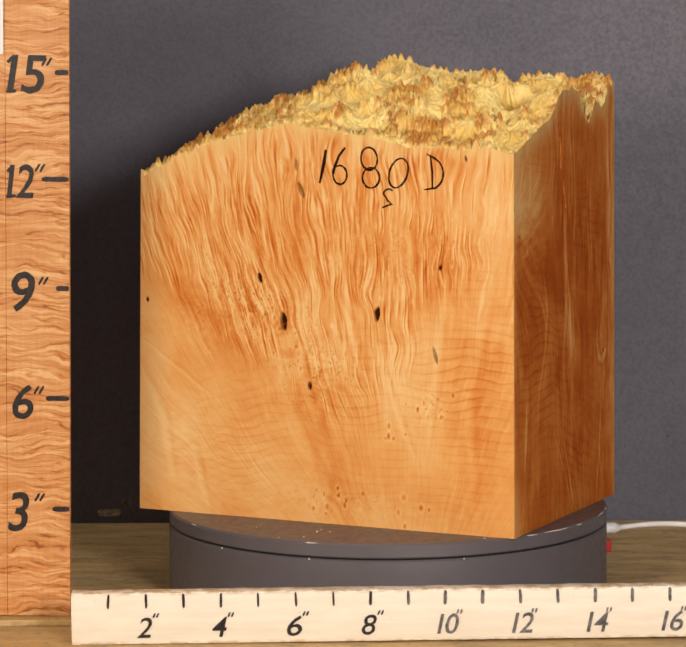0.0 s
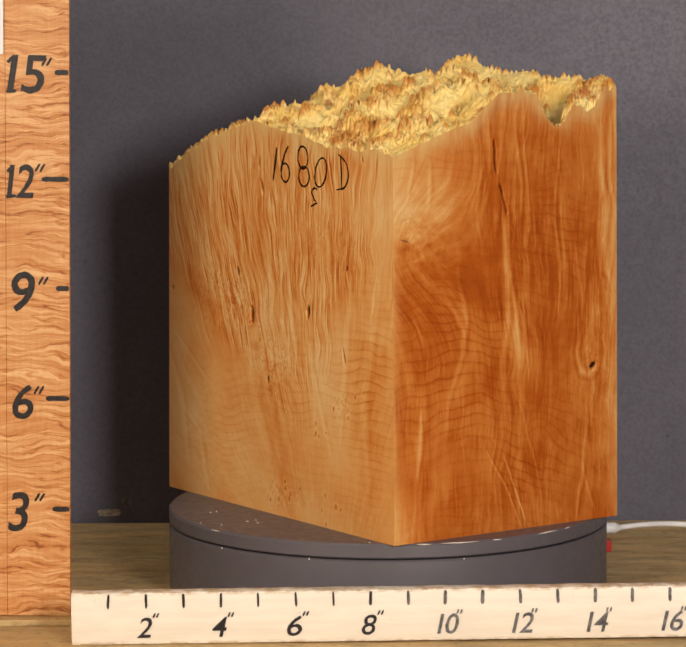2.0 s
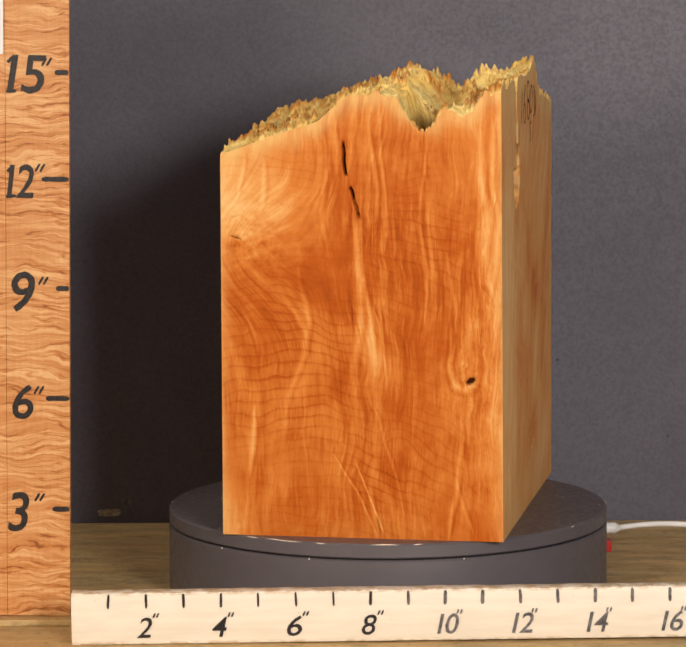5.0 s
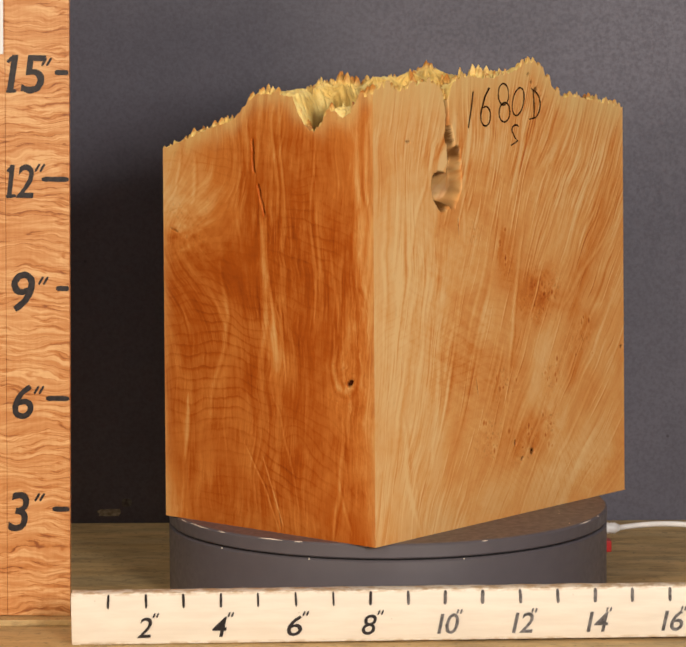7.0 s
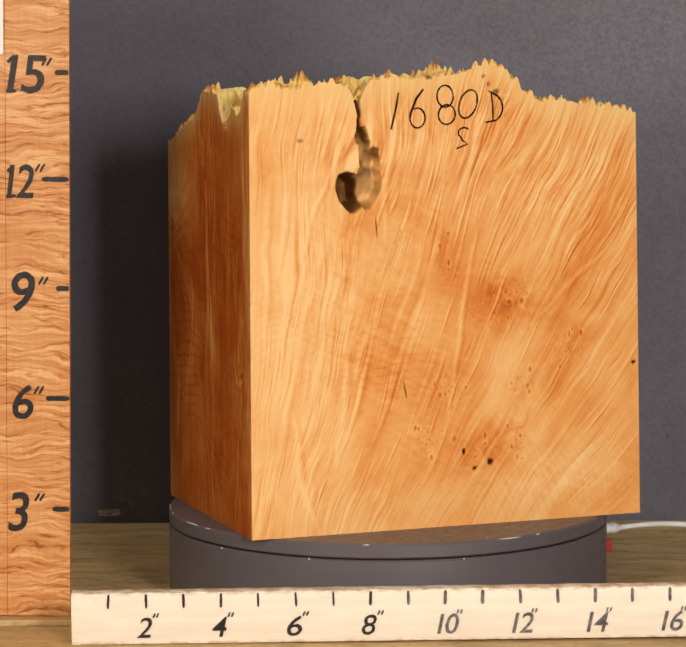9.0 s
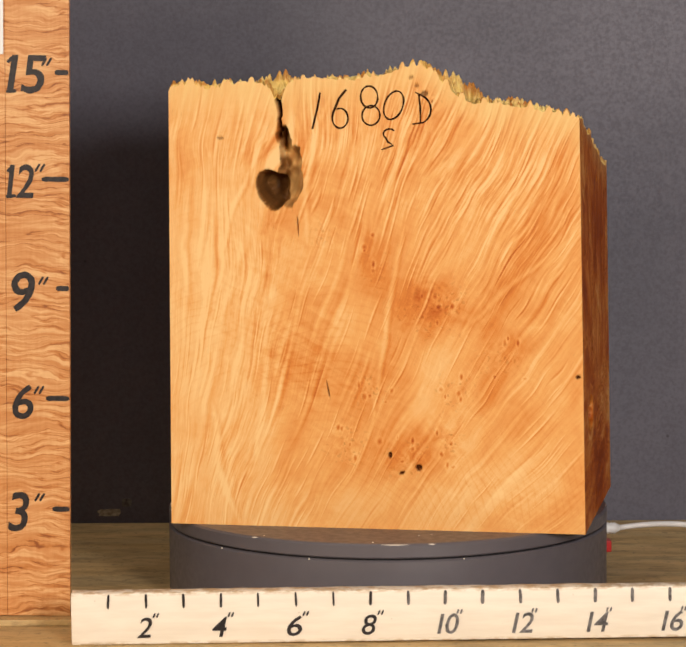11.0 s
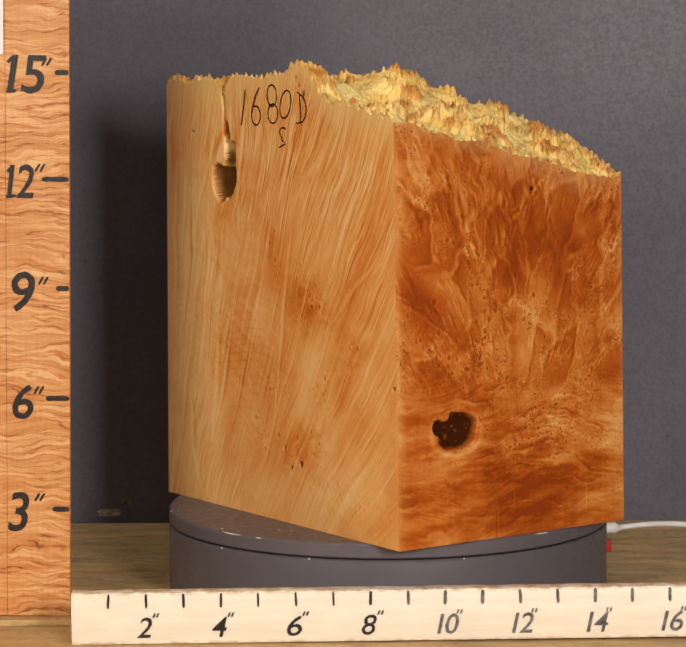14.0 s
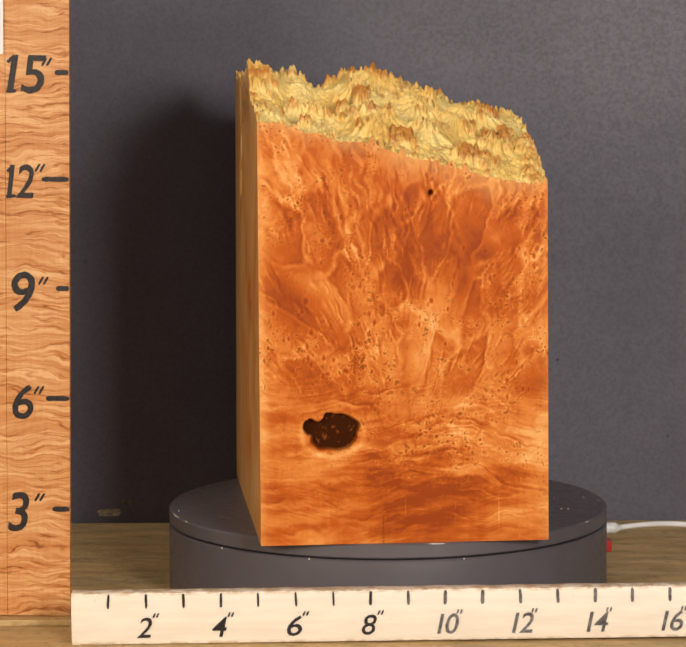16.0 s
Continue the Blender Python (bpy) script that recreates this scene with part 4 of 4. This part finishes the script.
    return s, t, tone, burl, curl, marks, (cave, ledge), (strength, np.hypot(u - 0.11, (z + 0.03) * 0.9) / 0.0050, 0.10 + sum_blobs(u, z, ((0.28, 0.10, 0.125, 0.04, 0.04), (0.25, 0.02, 0.13, 0.02, 0.05), (0.35, 0.22, 0.03, 0.06, 0.02))), 0.12 + 0.1 * blob(u, z, 0.18, 0.1, 0.08, 0.08))


def side_d(u, z):
    """Narrow side: swirling burl over a band of wavy grain, with a dark bark knot."""
    knot = (0.048, 0.080)
    w = wave_warp(u, z, 0.016, 26, 3)
    low = np.clip((0.118 - 0.12 * (u - 0.05) - z + 0.10 * (u - 0.05)) / 0.03, 0, 1)
    low = low * low * (3 - 2 * low)
    round_knot = np.hypot(u - knot[0], (z - knot[1]) * 1.5)
    s_low = wave_warp(z, u, 0.0065, 34, 4) * 1.0 + 0.30 * np.exp(-((u - 0.06) / 0.05) ** 2) * 0.05 + 0.25 * np.clip(u - 0.1, 0, 1) ** 1.5
    s = (1 - low) * (w + 0.35 * (z - 0.1) * (u - 0.09) * 6) + low * (s_low + 0.2 * np.exp(-(round_knot / 0.03) ** 2) * round_knot)
    t = (1 - low) * z + low * u
    mott = octaves(u * 42, z * 34, 5, 3)
    tone = 0.70 + 0.05 * mott + sum_blobs(u, z, ((0.2, 0.03, 0.155, 0.03, 0.03), (0.2, 0.135, 0.2, 0.035, 0.025), (0.2, 0.165, 0.16, 0.02, 0.012, 20), (-0.22, 0.11, 0.14, 0.035, 0.03), (0.16, 0.12, 0.03, 0.06, 0.018, 12),
        (-0.28, 0.195, 0.06, 0.015, 0.03), (-0.2, 0.03, 0.03, 0.03, 0.04), (0.15, 0.075, 0.11, 0.04, 0.02), (0.16, 0.175, 0.105, 0.018, 0.014), (-0.3, 0.0, 0.12, 0.005, 0.16), (-0.22, 0.015, 0.245, 0.02, 0.03), (0.16, 0.1, 0.2, 0.05, 0.05), (-0.1, 0.13, 0.085, 0.04, 0.015)))
    burl = np.clip(1 - low, 0, 1) * (0.5 + 0.5 * octaves(u * 30, z * 30, 6, 2)) + 0.75 * low * blob(u, z, 0.13, 0.075, 0.08, 0.035) + 0.12
    curl = 0.15 + 0.2 * low
    void = np.maximum(spot(u, z, 0.0515, 0.0775, 0.0172, 0.0122, 8, 0.13, 1, 0.1), spot(u, z, 0.0368, 0.0810, 0.0070, 0.0055, -12, 0.15, 2, 0.12))
    void = void * (1 - spot(u, z, 0.0405, 0.0895, 0.0040, 0.0038, 0, 0.3, 4, 0.2))
    marks = [(void, 0.007), (spot(u, z, 0.0846, 0.008, 0.0005, 0.012, 0, 0.5, 3) * 0.3, 0.001), (spot(u, z, 0.1347, 0.0145, 0.0004, 0.008, 0, 0.4, 4) * 0.25, 0.0), (spot(u, z, 0.119, 0.241, 0.0016, 0.002, 0, 0.5, 5), 0.002)]
    tone = tone + eyelets(u, z, ((0.035, 0.135), (0.055, 0.120), (0.028, 0.155), (0.075, 0.190), (0.100, 0.225), (0.120, 0.160), (0.178, 0.112), (0.185, 0.200), (0.120, 0.245), (0.050, 0.215), (0.070, 0.150), (0.150, 0.190)), 7, 23)
    halo = 0.7 * np.exp(-((np.hypot((u - 0.0500) / 0.0215, (z - 0.0765) / 0.0158) - 1.0) / 0.12) ** 2)
    tone = tone + low * (0.15 * octaves(u * 24, (z - 0.10 * u + 0.003 * np.sin(u * 70)) * 120 + 4, 4, 4) + 0.02)
    tone = tone - 0.2 * (spot(u, z, 0.1347, 0.018, 0.0004, 0.010, 0, 0.2, 6) + spot(u, z, 0.165, 0.020, 0.0004, 0.011, 0, 0.2, 7) + spot(u, z, 0.10, 0.024, 0.0004, 0.008, 0, 0.2, 8))
    leaf = lobes(u, z, 9, 60, (0.105, 0.050), 2.8, 0.010)
    wave = z - 0.016 * np.sin((u - 0.05) * 26) * np.clip((u - 0.05) / 0.1, 0, 1) + 0.004 * octaves(u * 40, z * 60, 2, 3)
    ridge = octaves(u * 22, wave * 190, 6, 3)
    tone = tone - 0.03 + (1 - low) * leaf + low * 0.13 * ridge * np.clip(0.35 + blob(u, z, 0.13, 0.065, 0.08, 0.03), 0, 1)
    tone = tone + 0.16 * np.exp(-((z - 0.030 - 0.13 * np.clip(u - 0.06, 0, 1)) / 0.010) ** 2) * np.clip(u / 0.05, 0, 1) - 0.2 * np.exp(-((z - 0.045 - 0.13 * np.clip(u - 0.1, 0, 1)) / 0.004) ** 2) * np.clip((u - 0.11) / 0.03, 0, 1)
    angle, reach = np.arctan2(u - 0.105, z - 0.045) * 0.10 + 0.002 * octaves(u * 60, z * 60, 1, 2), np.hypot(u - 0.105, z - 0.045)
    tone = tone + feathers(u, z, angle, reach, 107, 1300, np.clip(1 - low, 0, 1) * np.clip(0.5 + 0.9 * octaves(u * 40, z * 30, 2, 2), 0.05, 1), 0.010, 0.0011, 0.2) + feathers(u, z, wave, u, 108, 420, low * np.clip(0.25 + blob(u, z, 0.13, 0.065, 0.07, 0.03), 0, 1), 0.026, 0.0016, 0.22)
    tone = np.clip(tone + 0.02, 0.42, 1.0)
    strength = 0.18 + 0.3 * low
    return s, t, tone - 0.4 * halo * np.clip(0.4 + (0.085 - z) / 0.015, 0, 1), burl, curl, marks, None, (strength, z / 0.006, 0 * u, 0.15 + 0 * u)


burl_block = tagged(new("burl_wood_block"), "sawn block of orange figured maple burl with spiky natural top", "wood block")
TURN = -25.8
# the four foot corners and how far each upright edge leans, metre by metre of height
FOOT = np.array(((-0.1579, -0.0941), (0.1400, -0.0936), (0.1402, 0.1040), (-0.1562, 0.1050)))
LEAN = np.array(((0.0175, 0.0027), (-0.0039, 0.0017), (-0.0039, -0.0060), (0.0186, -0.0005)))


def seat(x, y, z):
    """From the squared plan of the block to its true, slightly tapered shape."""
    a, b = (x + HX) / (2 * HX), (y + HY) / (2 * HY)
    out = []
    for k in (0, 1):
        q = [FOOT[i, k] + LEAN[i, k] * z for i in range(4)]
        out.append((1 - a) * (1 - b) * q[0] + a * (1 - b) * q[1] + a * b * q[2] + (1 - a) * b * q[3])
    return out[0], out[1], z


def cut_side(name, rule, at, inward, top, seed, label):
    """One sawn face: a grid from the foot to the rim, pushed in where there are holes."""
    n = len(top)
    length = 2 * HX if n == NX + 1 else 2 * HY
    u = np.repeat(np.linspace(0, length, n)[:, None], NZ + 1, 1)
    z = np.linspace(0, 1, NZ + 1)[None, :] * top[:, None]
    # the broad sides narrow upwards at the edge they share with the knotted side
    width = 0.2985 - 0.0217 * z
    along = length - (length - u) * width / length if rule is side_a else u * width / length if rule is side_c else u
    s, t, tone, burl, curl, marks, hollow, strength = rule(along, z)
    depth, dark, pit = np.zeros_like(u), np.zeros_like(u), np.zeros_like(u)
    for m, d in marks:
        depth = np.maximum(depth, m * d)
        dark = np.maximum(dark, m)
    if hollow is not None:
        cave, ledge = hollow
        uneven = 1 + 0.2 * octaves(u * 60, z * 70, 6, 3)
        depth = np.maximum.reduce([depth, cave * 0.036 * uneven, ledge * (0.010 + 0.9 * np.clip(0.0925 - along, 0, 0.02)) * uneven])
        pit = np.maximum(np.clip(cave * 14, 0, 1), (0.55 + 0.45 * np.clip((z - 0.248) / 0.006, 0, 1)) * np.clip(ledge * 8, 0, 1) * np.clip(0.6 + octaves(u * 120, z * 120, 2, 2), 0, 1))
    edge = np.clip(np.minimum(u, length - u) / 0.002, 0, 1)
    depth *= edge
    level = np.convolve(np.pad(top, 28, mode="edge"), np.ones(57) / 57, mode="valid")
    under = np.maximum(level[:, None] - z, 0)
    sap = np.exp(-(under / ((0.017 if rule is side_c else 0.009) + 0.005 * octaves(u * 70, z * 20 + seed, 7, 3))) ** 2)
    sap = np.clip(sap + 0.55 * (np.exp(-u / 0.003) + np.exp(-(length - u) / 0.003)) * (rule in (side_b, side_d)), 0, 1) * (0.38 if rule is side_d else 0.85)
    if hollow is not None:
        sap = np.maximum(sap, 0.8 * np.clip(hollow[1] * 3, 0, 1))
    x0, y0, ux, uy = at
    co = np.stack(seat(x0 + ux * u + inward[0] * depth, y0 + uy * u + inward[1] * depth, z), -1)
    me = grid_mesh(name, co)
    store(me, "flow", s, t, np.full_like(u, seed))
    store(me, "figure", tone, np.clip(burl, 0, 1.2), curl)
    store(me, "extra", sap, dark, pit)
    store(me, "fibre", *strength[:3])
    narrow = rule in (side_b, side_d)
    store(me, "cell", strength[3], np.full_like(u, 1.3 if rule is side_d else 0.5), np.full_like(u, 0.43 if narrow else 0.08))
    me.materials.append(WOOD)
    ob = new(name, me)
    ob.parent = burl_block
    return tagged(ob, label)


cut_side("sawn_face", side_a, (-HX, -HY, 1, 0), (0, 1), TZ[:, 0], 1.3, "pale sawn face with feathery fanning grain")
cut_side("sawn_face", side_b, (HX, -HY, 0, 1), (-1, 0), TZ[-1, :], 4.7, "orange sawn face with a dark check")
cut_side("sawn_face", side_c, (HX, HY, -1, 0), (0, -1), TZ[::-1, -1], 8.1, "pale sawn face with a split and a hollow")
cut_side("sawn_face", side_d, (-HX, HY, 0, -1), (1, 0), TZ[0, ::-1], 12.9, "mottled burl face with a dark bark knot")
skin_me = grid_mesh("burl_top", np.stack(seat(TX, TY, TZ), -1))
store(skin_me, "skin", np.clip(POINT / 0.0042, 0, 1), np.clip(PIT * 1.3 - 0.35, 0, 0.75), TZ)
skin_me.materials.append(SKIN)
skin = tagged(new("burl_top", skin_me), "ochre natural burl surface with small spikes")
skin.parent = burl_block
part("sawn_foot", box(-0.1552, 0.1392, -0.0928, 0.1032, 0.0002, 0.002), WOOD, burl_block)


# marker writing on the two broad faces
def arc(cx, cy, rx, ry, a0, a1, tilt=0.0, n=22):
    c, s = math.cos(radians(tilt)), math.sin(radians(tilt))
    out = []
    for k in range(n):
        a = radians(a0 + (a1 - a0) * k / (n - 1))
        p, q = rx * math.cos(a), ry * math.sin(a)
        out.append((cx + c * p - s * q, cy + s * p + c * q))
    return out


def glyph(char):
    """Pen strokes of a hand-written sign in a box 1 high."""
    if char == "1":
        return [[(0.24, 1.0), (0.17, 0.6), (0.02, 0.0)]]
    if char == "6":
        return [[(0.42, 1.02), (0.22, 0.78), (0.05, 0.38)] + arc(0.25, 0.24, 0.22, 0.27, 165, 480, 0)]
    if char == "8":
        return [arc(0.28, 0.74, 0.24, 0.3, 0, 360, 5), arc(0.33, 0.24, 0.25, 0.27, 80, 440, -10)]
    if char == "0":
        return [arc(0.35, 0.45, 0.30, 0.48, 60, 425, -22)]
    if char == "D":
        return [[(0.06, 1.0), (0.12, 0.5), (0.12, 0.0)], [(-0.06, 1.06)] + arc(-0.02, 0.48, 0.5, 0.5, 78, -78, 0)[2:-2] + [(-0.16, -0.02)]]
    return [arc(0.42, 0.74, 0.3, 0.24, 40, 235, 0) + [(0.34, 0.36), (0.62, 0.2), (0.02, -0.02)]]


def write(text, rows, at, inward, width):
    """Text on a sawn face; rows: where each sign starts, its foot and its height."""
    x0, y0, ux, uy = at
    for char, (u0, z0, h) in zip(text, rows):
        bm = bmesh.new()
        for stroke in glyph(char):
            prev = None
            for i, (p, q) in enumerate(stroke):
                a, b = stroke[max(i - 1, 0)], stroke[min(i + 1, len(stroke) - 1)]
                d = Vector((b[0] - a[0], b[1] - a[1])).normalized()
                wide = width * random.uniform(0.7, 1.15) * (1.6 if char in "16" and i < 4 else 1) * (0.7 if i in (0, len(stroke) - 1) else 1)
                pair = []
                for side in (1, -1):
                    u, z = u0 + p * h - d.y * side * wide / 2, z0 + q * h + d.x * side * wide / 2
                    wide_here = 0.2985 - 0.0217 * z
                    v = 2 * HX - (2 * HX - u) * 2 * HX / wide_here if ux > 0 else u * 2 * HX / wide_here
                    pair.append(bm.verts.new(seat(x0 + ux * v - inward[0] * 0.0003, y0 + uy * v - inward[1] * 0.0003, z)))
                if prev:
                    bm.faces.new((prev[0], prev[1], pair[1], pair[0]))
                prev = pair
        bmesh.ops.solidify(bm, geom=bm.faces[:], thickness=0.0002)
        part("marker_sign", bm, PEN, burl_block, "dark hand-written marker stroke")


write("1680DS", ((0.1497, 0.2433, 0.0235), (0.1600, 0.2435, 0.0245), (0.1815, 0.2415, 0.0265), (0.2035, 0.2415, 0.0225), (0.2345, 0.2410, 0.0230), (0.1985, 0.2275, 0.0130)), (-HX, -HY, 1, 0), (0, 1), 0.0015)
write("1680DS", ((0.1035, 0.2820, 0.0255), (0.1175, 0.2835, 0.0255), (0.1375, 0.2855, 0.0255), (0.1545, 0.2890, 0.0215), (0.1785, 0.2860, 0.0205), (0.1530, 0.2680, 0.0145)), (HX, HY, -1, 0), (0, -1), 0.0013)


# crumbs of sawdust on the turntable
for k in range(26):
    a, r = rng.uniform(0, 2 * math.pi), RADIUS * math.sqrt(rng.uniform(0.45, 0.97))
    x, y = r * math.cos(a), r * math.sin(a)
    c = Matrix.Rotation(radians(TURN), 3, "Z").transposed() @ Vector((x, y, 0))
    if abs(c.x + 0.009) < HX + 0.004 and abs(c.y - 0.0055) < HY + 0.004:
        continue
    bm = bmesh.new()
    bmesh.ops.create_icosphere(bm, subdivisions=1, radius=rng.uniform(0.0003, 0.0006), matrix=Matrix.Translation((x, y, DECK + 0.0003)) @ Matrix.Diagonal((rng.uniform(1, 2.4), 1, 0.7, 1)))
    part("crumb", bm, CRUMB, platter, "pale speck of sawdust")


for a in (-137.0, -110.5, -72.0):
    bm = bmesh.new()
    bmesh.ops.create_icosphere(bm, subdivisions=1, radius=0.0007, matrix=Matrix.Translation((RADIUS * math.cos(radians(a)), RADIUS * math.sin(radians(a)), 0.0504)))
    part("crumb", bm, CRUMB, base, "pale speck of sawdust")


for middle, half in ((-52.0, 2.0), (-43.0, 5.0), (-33.0, 1.5), (-17.0, 4.0), (-9.0, 1.2), (38.0, 1.0), (75.0, 3.5), (84.0, 1.0), (133.0, 1.6), (160.0, 2.5), (-110.0, 2.0), (-150.0, 1.4)):
    bend = [radians(middle + half * (k / 5 - 1)) for k in range(11)]
    rim = [((RADIUS - 0.0009) * math.cos(a), (RADIUS - 0.0009) * math.sin(a), DECK - 0.0006 + 0.0002 * math.sin(37 * a)) for a in bend]
    part("rim_scuff", tube(rim, lambda f: 0.00042 * (0.15 + math.sin(math.pi * f)), 6), CRUMB, platter, "pale worn scratch on the rim")


def motions():
    turns = [0.5 * k for k in range(33)]
    walk(burl_block, [(t, pose(0, 0, DECK, 0, 0, TURN - SPIN * t)) for t in turns])
    walk(platter, [(t, pose(0, 0, 0, 0, 0, -SPIN * t)) for t in turns])


motions()
